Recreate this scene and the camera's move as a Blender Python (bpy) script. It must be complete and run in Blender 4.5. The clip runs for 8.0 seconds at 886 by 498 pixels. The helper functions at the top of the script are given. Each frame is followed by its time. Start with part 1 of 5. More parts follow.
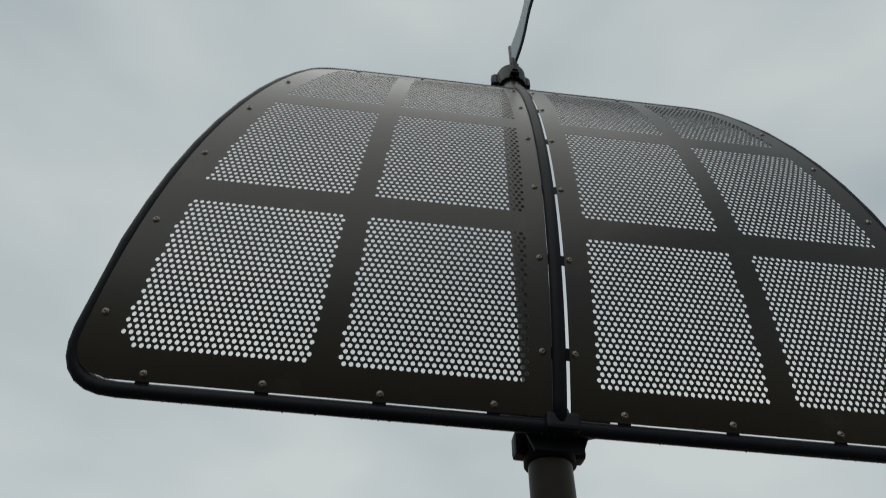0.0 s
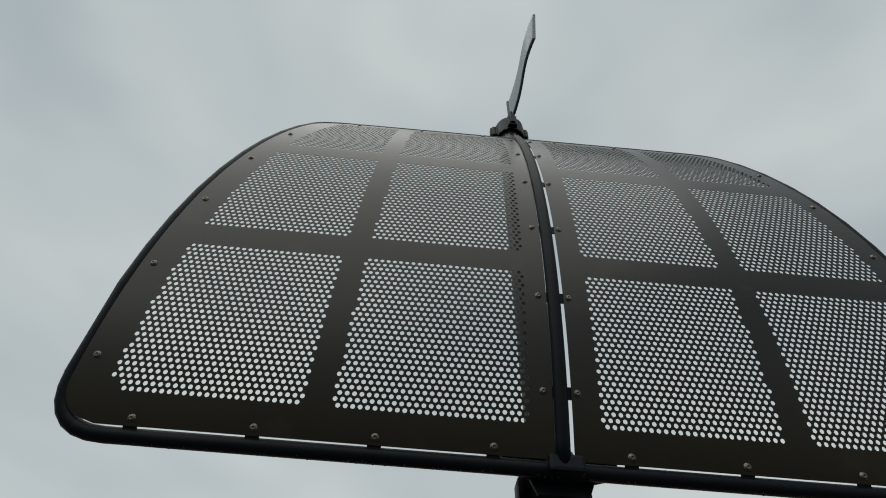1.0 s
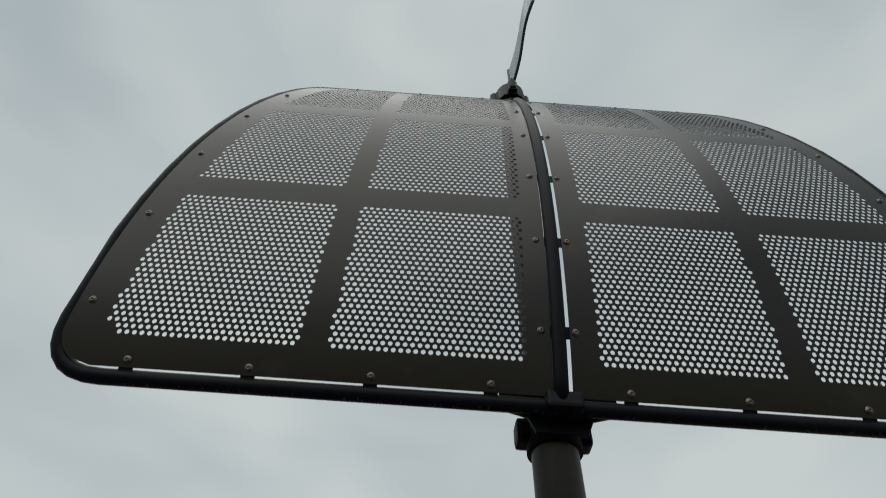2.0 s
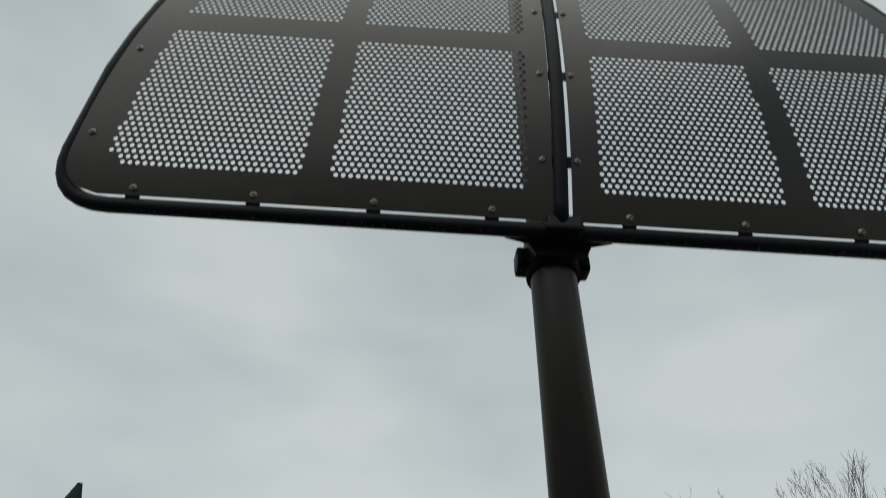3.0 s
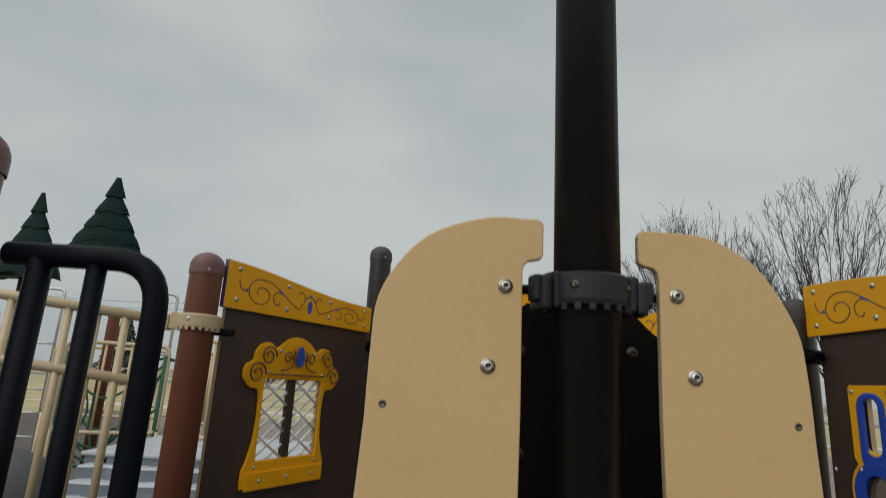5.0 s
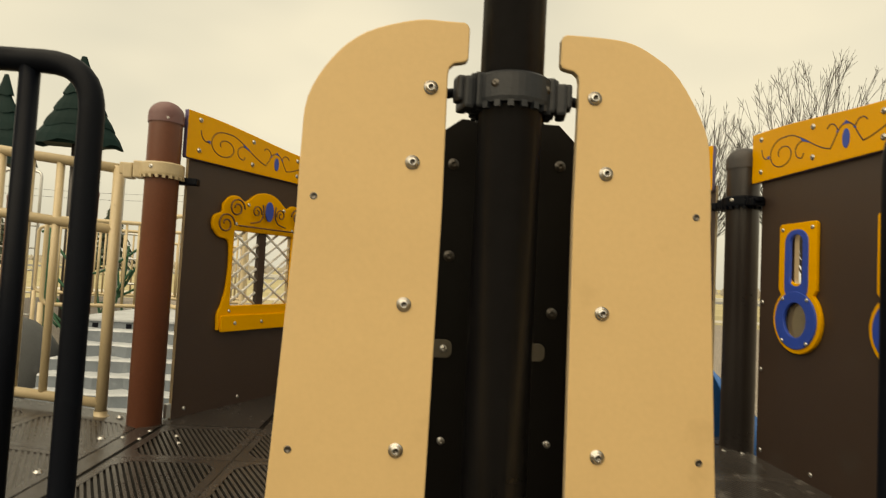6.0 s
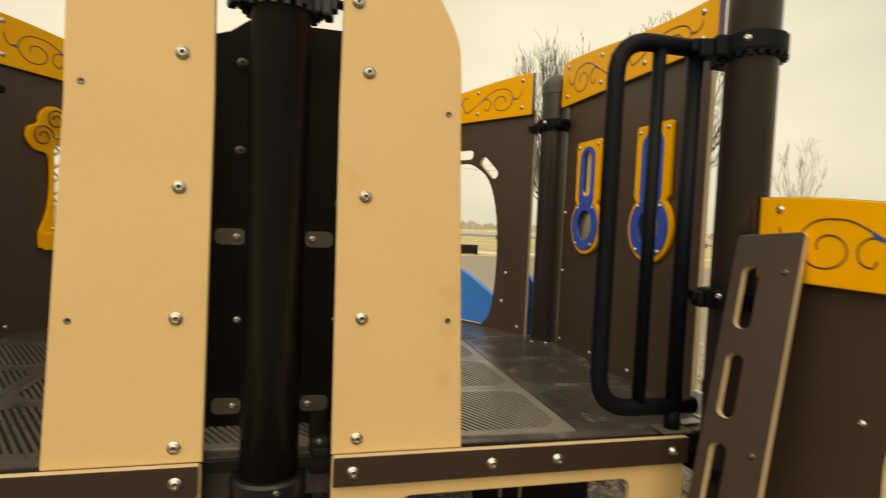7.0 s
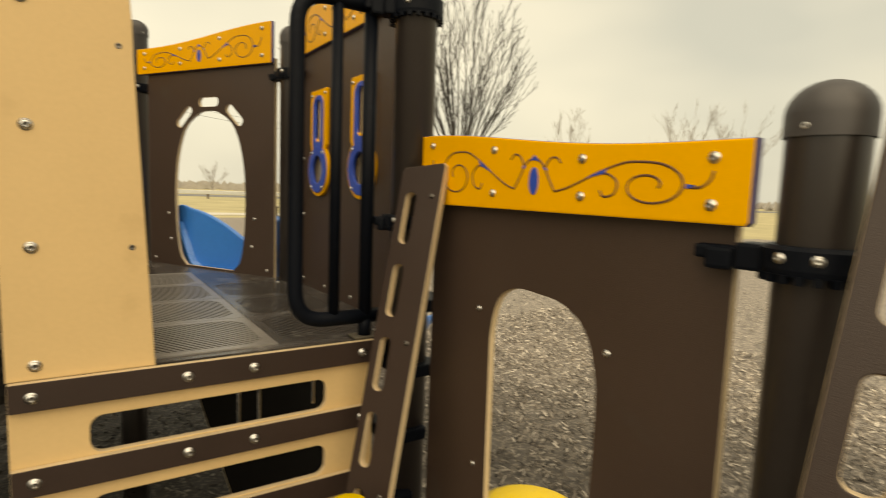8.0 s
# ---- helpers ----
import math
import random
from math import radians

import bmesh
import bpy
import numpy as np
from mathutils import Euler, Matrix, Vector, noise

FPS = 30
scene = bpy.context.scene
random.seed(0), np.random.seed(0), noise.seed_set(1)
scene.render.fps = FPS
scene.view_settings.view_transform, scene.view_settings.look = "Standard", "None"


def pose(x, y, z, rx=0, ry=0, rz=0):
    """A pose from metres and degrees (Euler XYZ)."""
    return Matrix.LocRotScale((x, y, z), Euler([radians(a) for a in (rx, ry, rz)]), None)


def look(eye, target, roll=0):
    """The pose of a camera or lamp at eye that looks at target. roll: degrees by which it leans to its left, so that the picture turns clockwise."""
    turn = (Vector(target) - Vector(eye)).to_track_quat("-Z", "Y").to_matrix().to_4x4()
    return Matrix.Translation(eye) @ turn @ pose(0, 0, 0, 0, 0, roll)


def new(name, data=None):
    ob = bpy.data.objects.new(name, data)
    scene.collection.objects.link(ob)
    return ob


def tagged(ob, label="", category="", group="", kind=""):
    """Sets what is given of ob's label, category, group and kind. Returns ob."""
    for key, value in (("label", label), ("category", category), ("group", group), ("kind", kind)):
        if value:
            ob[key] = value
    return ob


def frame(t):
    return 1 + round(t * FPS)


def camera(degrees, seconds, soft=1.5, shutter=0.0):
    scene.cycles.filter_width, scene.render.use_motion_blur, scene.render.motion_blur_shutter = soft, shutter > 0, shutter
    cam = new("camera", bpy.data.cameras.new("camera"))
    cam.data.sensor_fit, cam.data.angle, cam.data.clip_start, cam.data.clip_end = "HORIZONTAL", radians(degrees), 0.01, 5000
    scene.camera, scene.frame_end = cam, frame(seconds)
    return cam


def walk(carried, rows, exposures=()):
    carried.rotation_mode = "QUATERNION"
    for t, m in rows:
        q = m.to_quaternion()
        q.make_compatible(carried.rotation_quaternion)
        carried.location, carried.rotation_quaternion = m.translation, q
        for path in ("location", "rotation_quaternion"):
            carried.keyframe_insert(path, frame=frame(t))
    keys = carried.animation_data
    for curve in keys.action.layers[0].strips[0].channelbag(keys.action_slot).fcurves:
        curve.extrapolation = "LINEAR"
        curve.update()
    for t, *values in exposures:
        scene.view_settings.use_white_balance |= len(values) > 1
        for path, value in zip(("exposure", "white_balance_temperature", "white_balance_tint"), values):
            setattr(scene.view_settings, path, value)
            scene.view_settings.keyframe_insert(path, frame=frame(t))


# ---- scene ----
cam = camera(76.8, 8.0, soft=1.0, shutter=0.32)
PATH = [
    (0, (-0.452, -1.651, 2.456), (-0.364, -0.254, 3.885), 3.1),
    (0.5, (-0.433, -1.629, 2.438), (-0.378, -0.362, 3.985), 3.4),
    (1, (-0.406, -1.593, 2.417), (-0.37, -0.359, 3.99), 3.6),
    (1.2, (-0.395, -1.577, 2.41), (-0.363, -0.345, 3.985), 3.5),
    (2.3, (-0.35, -1.42, 2.303), (-0.346, -0.133, 3.835), 3.7),
    (2.5, (-0.35, -1.395, 2.279), (-0.34, -0.055, 3.764), 3.4),
    (3, (-0.34, -1.322, 2.196), (-0.318, 0.184, 3.512), 2.9),
    (3.5, (-0.337, -1.231, 2.089), (-0.306, 0.423, 3.212), 2.6),
    (4, (-0.335, -1.215, 1.962), (-0.314, 0.578, 2.846), 3.5),
    (4.5, (-0.328, -1.176, 1.871), (-0.308, 0.709, 2.539), 3.5),
    (4.7, (-0.326, -1.161, 1.828), (-0.296, 0.749, 2.419), 3.4),
    (5.8, (-0.221, -1.183, 1.612), (-0.149, 0.81, 1.762), 2.9),
    (6, (-0.184, -1.205, 1.58), (-0.08, 0.79, 1.672), 2.9),
    (6.5, (-0.071, -1.285, 1.516), (0.175, 0.699, 1.496), 2.7),
    (7, (0.063, -1.396, 1.469), (0.547, 0.542, 1.371), 2.5),
    (7.5, (0.177, -1.522, 1.436), (0.953, 0.314, 1.27), 2.2),
    (8, (0.287, -1.708, 1.4), (1.385, -0.048, 1.195), 2.1),
]
walk(cam, [(t, look(eye, target, roll)) for t, eye, target, roll in PATH], exposures=[
    (0.0, 0.22, 6480, 7), (3.0, 0.21, 6480, 7), (4.0, 0.05, 6380, 7), (4.7, -0.04, 6200, 9),
    (5.8, 0.60, 9400, 8), (6.5, 0.76, 10200, 8), (8.0, 0.80, 9800, 8)])

# ---- sky and sun: a bright overcast ----
world = bpy.data.worlds.new("overcast")
scene.world = world
world.use_nodes = True
wn, wl = world.node_tree.nodes, world.node_tree.links
wn.clear()
w_out = wn.new("ShaderNodeOutputWorld")
w_bg = wn.new("ShaderNodeBackground")
w_sky = wn.new("ShaderNodeTexSky")
w_sky.sky_type, w_sky.sun_disc = "NISHITA", False
w_sky.sun_elevation, w_sky.sun_rotation = radians(48), radians(190)
w_sky.dust_density, w_sky.ozone_density = 4.0, 1.0
w_co = wn.new("ShaderNodeTexCoord")
w_map = wn.new("ShaderNodeMapping")
w_map.inputs["Scale"].default_value = (1.0, 1.0, 2.2)
w_cl = wn.new("ShaderNodeTexNoise")
w_cl.inputs["Scale"].default_value, w_cl.inputs["Detail"].default_value, w_cl.inputs["Roughness"].default_value = 1.6, 3.0, 0.5
w_rmp = wn.new("ShaderNodeValToRGB")
w_rmp.color_ramp.elements[0].position, w_rmp.color_ramp.elements[0].color = 0.32, (4.0, 4.5, 4.8, 1)
w_rmp.color_ramp.elements[1].position, w_rmp.color_ramp.elements[1].color = 0.66, (6.0, 6.35, 6.3, 1)
w_mix = wn.new("ShaderNodeMix")
w_mix.data_type = "RGBA"
w_mix.inputs["Factor"].default_value = 0.9
wl.new(w_co.outputs["Generated"], w_map.inputs["Vector"])
wl.new(w_map.outputs["Vector"], w_cl.inputs["Vector"])
wl.new(w_cl.outputs["Fac"], w_rmp.inputs["Fac"])
wl.new(w_sky.outputs["Color"], w_mix.inputs["A"])
wl.new(w_rmp.outputs["Color"], w_mix.inputs["B"])
wl.new(w_mix.outputs["Result"], w_bg.inputs["Color"])
w_bg.inputs["Strength"].default_value = 0.088
wl.new(w_bg.outputs["Background"], w_out.inputs["Surface"])

sun = new("sun", bpy.data.lights.new("sun", "SUN"))
sun.data.energy, sun.data.angle, sun.data.color = 1.6, radians(90), (1.0, 0.97, 0.92)
sun.matrix_world = look((-5, -7.5, 12), (0, 0, 0))


# ---- materials ----
def material(name, colour, rough=0.5, metal=0.0, vary=0.12, scale=14.0, grain=0.0, grain_scale=400.0, spots=None, coat=0.0, spec=0.5):
    """Colour with large and small variation, roughness that varies with it, and a fine relief."""
    m = bpy.data.materials.new(name)
    m.use_nodes = True
    n, l = m.node_tree.nodes, m.node_tree.links
    b = n["Principled BSDF"]
    co = n.new("ShaderNodeTexCoord")
    big, small = n.new("ShaderNodeTexNoise"), n.new("ShaderNodeTexNoise")
    big.inputs["Scale"].default_value, big.inputs["Detail"].default_value = scale * 0.25, 5
    small.inputs["Scale"].default_value, small.inputs["Detail"].default_value = scale * 6, 4
    ri = n.new("ShaderNodeObjectInfo")
    add = n.new("ShaderNodeVectorMath")
    add.operation = "MULTIPLY_ADD"
    add.inputs[1].default_value = (7, 5, 3)
    comb = n.new("ShaderNodeCombineXYZ")
    for k in range(3):
        l.new(ri.outputs["Random"], comb.inputs[k])
    l.new(comb.outputs[0], add.inputs[0])
    l.new(co.outputs["Object"], add.inputs[2])
    l.new(add.outputs[0], big.inputs["Vector"])
    l.new(add.outputs[0], small.inputs["Vector"])
    mean = n.new("ShaderNodeMix")
    mean.data_type = "FLOAT"
    mean.inputs["Factor"].default_value = 0.4
    l.new(big.outputs["Fac"], mean.inputs["A"])
    l.new(small.outputs["Fac"], mean.inputs["B"])
    ramp = n.new("ShaderNodeValToRGB")
    lo = [max(0, c * (1 - vary)) for c in colour]
    hi = [min(1, c * (1 + vary)) for c in colour]
    ramp.color_ramp.elements[0].position, ramp.color_ramp.elements[0].color = 0.3, (*lo, 1)
    ramp.color_ramp.elements[1].position, ramp.color_ramp.elements[1].color = 0.7, (*hi, 1)
    l.new(mean.outputs["Result"], ramp.inputs["Fac"])
    colour_out = ramp.outputs["Color"]
    if spots:
        sp = n.new("ShaderNodeTexNoise")
        sp.inputs["Scale"].default_value, sp.inputs["Detail"].default_value = spots[1], 8
        l.new(add.outputs[0], sp.inputs["Vector"])
        sr = n.new("ShaderNodeMapRange")
        sr.inputs["From Min"].default_value, sr.inputs["From Max"].default_value = spots[2], spots[2] + 0.12
        sr.inputs["To Max"].default_value = spots[3]
        l.new(sp.outputs["Fac"], sr.inputs["Value"])
        sm = n.new("ShaderNodeMix")
        sm.data_type = "RGBA"
        sm.inputs["B"].default_value = (*spots[0], 1)
        l.new(sr.outputs["Result"], sm.inputs["Factor"])
        l.new(colour_out, sm.inputs["A"])
        colour_out = sm.outputs["Result"]
    l.new(colour_out, b.inputs["Base Color"])
    rr = n.new("ShaderNodeMapRange")
    rr.inputs["To Min"].default_value, rr.inputs["To Max"].default_value = max(0.03, rough - 0.1), min(1, rough + 0.1)
    l.new(mean.outputs["Result"], rr.inputs["Value"])
    l.new(rr.outputs["Result"], b.inputs["Roughness"])
    b.inputs["Metallic"].default_value = metal
    b.inputs["Specular IOR Level"].default_value = spec
    b.inputs["Coat Weight"].default_value = coat
    b.inputs["Coat Roughness"].default_value = 0.25
    if grain:
        gt = n.new("ShaderNodeTexNoise")
        gt.inputs["Scale"].default_value, gt.inputs["Detail"].default_value = grain_scale, 3
        l.new(co.outputs["Object"], gt.inputs["Vector"])
        bump = n.new("ShaderNodeBump")
        bump.inputs["Strength"].default_value, bump.inputs["Distance"].default_value = grain, 0.002
        l.new(gt.outputs["Fac"], bump.inputs["Height"])
        l.new(bump.outputs["Normal"], b.inputs["Normal"])
    return m


def brighten_outward(m):
    """Multiplies the mulch colour: darker near the ship, brighter farther out, with a ragged border."""
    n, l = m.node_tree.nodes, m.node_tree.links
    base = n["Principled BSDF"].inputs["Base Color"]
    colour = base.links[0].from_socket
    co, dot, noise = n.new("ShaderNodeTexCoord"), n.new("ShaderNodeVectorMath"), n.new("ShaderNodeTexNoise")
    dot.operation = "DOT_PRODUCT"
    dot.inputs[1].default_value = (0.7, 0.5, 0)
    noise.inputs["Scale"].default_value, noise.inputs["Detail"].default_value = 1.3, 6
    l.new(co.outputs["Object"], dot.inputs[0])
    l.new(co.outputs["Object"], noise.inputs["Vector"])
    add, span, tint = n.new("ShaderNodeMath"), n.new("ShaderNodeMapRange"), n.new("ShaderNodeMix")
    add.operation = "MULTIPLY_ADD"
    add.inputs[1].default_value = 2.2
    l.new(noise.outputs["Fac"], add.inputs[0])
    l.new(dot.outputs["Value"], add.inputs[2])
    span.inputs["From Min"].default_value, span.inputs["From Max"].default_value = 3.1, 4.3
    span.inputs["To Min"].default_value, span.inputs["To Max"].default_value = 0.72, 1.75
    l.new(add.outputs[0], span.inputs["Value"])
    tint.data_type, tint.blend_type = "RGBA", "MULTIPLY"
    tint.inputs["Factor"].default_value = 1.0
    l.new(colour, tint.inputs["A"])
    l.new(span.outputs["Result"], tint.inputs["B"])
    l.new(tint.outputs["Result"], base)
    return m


M_TAN = material("tan_plastic", (0.60, 0.418, 0.21), 0.5, vary=0.05, spec=0.3, grain=0.10, grain_scale=500, spots=((0.46, 0.31, 0.15), 9, 0.66, 0.35))
M_CORE = material("tan_core", (0.52, 0.40, 0.25), 0.6, vary=0.08, grain=0.2)
M_BROWN = material("dark_brown_plastic", (0.050, 0.031, 0.0235), 0.45, vary=0.12, spec=0.45, grain=0.3, grain_scale=450, spots=((0.06, 0.05, 0.042), 6, 0.62, 0.4))
M_YELLOW = material("yellow_plastic", (0.86, 0.40, 0.006), 0.45, vary=0.05, spec=0.25, grain=0.25, grain_scale=450)
M_LEMON = material("lemon_plastic", (0.82, 0.55, 0.008), 0.4, vary=0.06, spec=0.35, grain=0.2, grain_scale=450)
# brown holds both the core colour and the shade inside a carved line
M_GROOVE = material("shaded_groove", (0.125, 0.056, 0.030), 0.6, vary=0.25, scale=20)
M_BLUE = material("blue_plastic", (0.014, 0.068, 0.44), 0.4, vary=0.08, grain=0.2)
M_PURPLE = material("violet_core", (0.12, 0.10, 0.22), 0.55, vary=0.08, grain=0.2)
M_POST = material("dark_post_paint", (0.0255, 0.0205, 0.0190), 0.30, vary=0.15, spec=0.45, grain=0.05, spots=((0.045, 0.039, 0.035), 30, 0.68, 0.4))
M_MAST = material("mast_paint", (0.0080, 0.0078, 0.0090), 0.30, vary=0.3, scale=6, spec=0.32, grain=0.04, spots=((0.014, 0.0135, 0.0145), 12, 0.6, 0.5))
M_CAST = material("black_cast_clamp", (0.0125, 0.0150, 0.0195), 0.42, vary=0.3, scale=20, spec=0.35, grain=0.3, grain_scale=200)
M_RED = material("brown_post_paint", (0.140, 0.047, 0.025), 0.36, vary=0.12, spec=0.35, grain=0.05, spots=((0.16, 0.075, 0.06), 25, 0.66, 0.4))
M_CAP = material("faded_plum_cap", (0.16, 0.075, 0.075), 0.5, vary=0.12, grain=0.1)
M_DARKCAP = material("dark_cap", (0.045, 0.040, 0.040), 0.5, vary=0.12, grain=0.1)
M_RAILTAN = material("tan_rail_paint", (0.50, 0.40, 0.25), 0.4, vary=0.08, coat=0.2, spots=((0.3, 0.22, 0.13), 22, 0.66, 0.5))
M_BLACK = material("black_coated_tube", (0.0032, 0.0045, 0.0078), 0.46, vary=0.2, spec=0.09, grain=0.1, spots=((0.008, 0.0105, 0.015), 35, 0.6, 0.5))
M_SAIL = material("sail_sheet_paint", (0.0050, 0.0044, 0.0036), 0.3, vary=0.12, scale=8, spec=0.28, grain=0.05, spots=((0.018, 0.016, 0.0135), 7, 0.6, 0.5))
M_STEEL = material("stainless_bolt", (0.55, 0.54, 0.52), 0.28, metal=1.0, vary=0.1)
M_DARKBOLT = material("dull_bolt", (0.12, 0.11, 0.10), 0.35, metal=0.9, vary=0.15)
M_DECK = material("deck_coating", (0.040, 0.035, 0.033), 0.26, vary=0.35, scale=10, spec=0.9, grain=0.45, grain_scale=150, spots=((0.085, 0.077, 0.072), 14, 0.60, 0.5))
M_SCUFF = material("scuffed_deck_coating", (0.060, 0.054, 0.051), 0.24, vary=0.4, scale=10, spec=1.0, grain=0.5, grain_scale=150, spots=((0.22, 0.205, 0.19), 11, 0.56, 0.5))
# pale base colour holds wear and a painted share of low-angle sheen
M_WORNSHEEN = material("worn_sheen_deck_coating", (0.180, 0.166, 0.152), 0.38, vary=0.3, scale=10, spec=1.0, coat=0.4, grain=0.4, grain_scale=180, spots=((0.10, 0.092, 0.085), 9, 0.54, 0.7))
M_WORNSHEENSLAT = material("worn_sheen_slat_coating", (0.165, 0.152, 0.14), 0.38, vary=0.3, scale=10, spec=1.0, coat=0.3, grain=0.4, grain_scale=180, spots=((0.10, 0.092, 0.085), 8, 0.57, 0.6))
M_SLAT = material("deck_slat_coating", (0.045, 0.040, 0.037), 0.30, vary=0.2, scale=10, spec=0.9, grain=0.3, spots=((0.08, 0.072, 0.067), 7, 0.58, 0.5))
M_SLIDE = material("slide_blue", (0.02, 0.20, 0.64), 0.3, vary=0.08, coat=0.3)
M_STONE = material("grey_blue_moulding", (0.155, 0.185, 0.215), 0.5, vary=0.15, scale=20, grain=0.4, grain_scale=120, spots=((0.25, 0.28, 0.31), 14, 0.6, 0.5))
M_NOSING = material("pale_moulding", (0.42, 0.455, 0.49), 0.5, vary=0.2, scale=20, grain=0.4, grain_scale=120, spots=((0.22, 0.25, 0.28), 12, 0.58, 0.6))
M_PINE = material("moulded_pine_green", (0.0035, 0.0175, 0.0170), 0.6, vary=0.2, scale=12, grain=0.3, spec=0.1)
M_BARK = material("winter_bark", (0.033, 0.030, 0.028), 0.85, vary=0.25)
M_FIR = material("far_evergreen", (0.03, 0.045, 0.03), 0.9, vary=0.3)

M_GROUND = brighten_outward(material("mulch_ground", (0.10, 0.088, 0.077), 0.9, vary=0.45, scale=40, grain=1.0, grain_scale=60, spots=((0.26, 0.225, 0.185), 45, 0.5, 0.8)))
M_GRASS = material("winter_grass", (0.40, 0.345, 0.19), 0.95, vary=0.25, scale=2, spots=((0.27, 0.25, 0.13), 0.3, 0.55, 0.6))
M_ROAD = material("grey_road", (0.16, 0.16, 0.16), 0.9, vary=0.1)
M_CONCRETE = material("pale_concrete", (0.55, 0.52, 0.46), 0.9, vary=0.12, scale=4, grain=0.4, grain_scale=80)
M_PALE = material("galvanised_tube", (0.55, 0.56, 0.56), 0.35, metal=0.6, vary=0.08)
M_WOODPOLE = material("pole_wood", (0.10, 0.075, 0.055), 0.85, vary=0.2)
M_ROPE = material("dark_green_rope", (0.02, 0.10, 0.055), 0.7, vary=0.3)
M_RAILBROWN = material("dark_rail_plastic", (0.030, 0.0175, 0.0135), 0.45, vary=0.15, spec=0.4, grain=0.3, grain_scale=450, spots=((0.05, 0.04, 0.034), 6, 0.64, 0.4))
M_FLAG = material("flag_blue_grey", (0.042, 0.075, 0.105), 0.4, vary=0.35, scale=30, coat=0.2, spots=((0.012, 0.018, 0.026), 34, 0.58, 0.7))
M_LATTICE = material("white_lattice", (0.82, 0.81, 0.78), 0.45, vary=0.06)
M_BRICK = material("far_wall", (0.34, 0.26, 0.22), 0.9, vary=0.15)
M_ROOF = material("far_roof", (0.12, 0.11, 0.11), 0.9, vary=0.15)

# scrub colour is lightened to stand for haze over distance
M_SCRUB = material("far_haze_scrub", (0.40, 0.375, 0.34), 0.95, vary=0.2, scale=0.5)
# near black: plain black plastic, and brown boards and slots darkened for shade
M_INNER = material("black_and_shade_dark_plastic", (0.0062, 0.0054, 0.0048), 0.5, vary=0.15, grain=0.2, spec=0.15)
M_ZINC = material("zinc_clip", (0.13, 0.115, 0.09), 0.45, metal=0.3, vary=0.15)
M_BOULDER = material("dark_grey_moulding", (0.050, 0.055, 0.058), 0.6, vary=0.3, scale=14, grain=0.5, grain_scale=120, spots=((0.09, 0.095, 0.10), 9, 0.58, 0.5))
# bark of far trees, with distance haze painted into its colour
M_HAZEBARK = material("haze_pale_bark", (0.26, 0.24, 0.22), 0.9, vary=0.2)


def dimming_lens():
    """Grey see-through plastic, added to dim what is seen through it."""
    m = material("dimming_lens", (0.30, 0.27, 0.24), 0.22, vary=0.15, scale=30, spec=0.5)
    m.node_tree.nodes["Principled BSDF"].inputs["Transmission Weight"].default_value = 0.85
    m.node_tree.nodes["Principled BSDF"].inputs["IOR"].default_value = 1.1
    return m


M_LENS = dimming_lens()

# ---- mesh helpers ----

def wall_frame(origin, along, up=(0, 0, 1)):
    """Local x runs along, y up, z out of the front face."""
    a, u = Vector(along).normalized(), Vector(up).normalized()
    n = a.cross(u)
    m = Matrix((a, u, n)).transposed().to_4x4()
    m.translation = origin
    return m


def mesh_of(bm, name, mats, smooth=False):
    me = bpy.data.meshes.new(name)
    bm.to_mesh(me)
    bm.free()
    for m in mats if isinstance(mats, (list, tuple)) else [mats]:
        me.materials.append(m)
    if smooth:
        me.shade_smooth()
    return me


def thing(name, m, label, category, group="", kind=""):
    ob = new(name)
    ob.empty_display_size = 0.1
    ob.matrix_basis = m
    return tagged(ob, label, category, group, kind)


def part(name, me, parent, m=None, label="", kind=""):
    ob = new(name, me)
    ob.parent = parent
    if m is not None:
        ob.matrix_basis = m
    return tagged(ob, label=label, kind=kind)


def plate(name, outer, holes, thick, mats, bevel=0.002):
    """A flat sheet of a given outline with openings, rounded rims; faces take mats[0], rims mats[1]."""
    cu = bpy.data.curves.new(name, "CURVE")
    cu.dimensions, cu.fill_mode = "2D", "BOTH"
    cu.extrude, cu.bevel_depth, cu.bevel_resolution, cu.offset = thick / 2 - bevel, bevel, 1, -bevel
    for poly in (outer, *holes):
        sp = cu.splines.new("POLY")
        sp.points.add(len(poly) - 1)
        sp.use_cyclic_u = True
        for p, (x, y) in zip(sp.points, poly):
            p.co = (x, y, 0, 1)
    tmp = bpy.data.objects.new(name, cu)
    me = bpy.data.meshes.new_from_object(tmp)
    bpy.data.objects.remove(tmp)
    bpy.data.curves.remove(cu)
    weld = bmesh.new()
    weld.from_mesh(me)
    bmesh.ops.remove_doubles(weld, verts=weld.verts, dist=1e-5)
    weld.to_mesh(me)
    weld.free()
    me.name = name
    me.materials.clear()
    for m in mats:
        me.materials.append(m)
    for f in me.polygons:
        f.use_smooth = False
        f.material_index = 0 if abs(f.normal.z) > 0.8 or len(mats) == 1 else 1
    return me


def box_poly(x0, y0, x1, y1, r=0.0, n=5):
    """A rectangle with rounded corners."""
    if r <= 0:
        return [(x0, y0), (x1, y0), (x1, y1), (x0, y1)]
    out = []
    for cx, cy, a in ((x1 - r, y0 + r, -90), (x1 - r, y1 - r, 0), (x0 + r, y1 - r, 90), (x0 + r, y0 + r, 180)):
        for k in range(n + 1):
            t = radians(a + 90 * k / n)
            out.append((cx + r * math.cos(t), cy + r * math.sin(t)))
    return out


def oval(cx, cy, rx, ry, n=28):
    return [(cx + rx * math.cos(2 * math.pi * k / n), cy + ry * math.sin(2 * math.pi * k / n)) for k in range(n)]


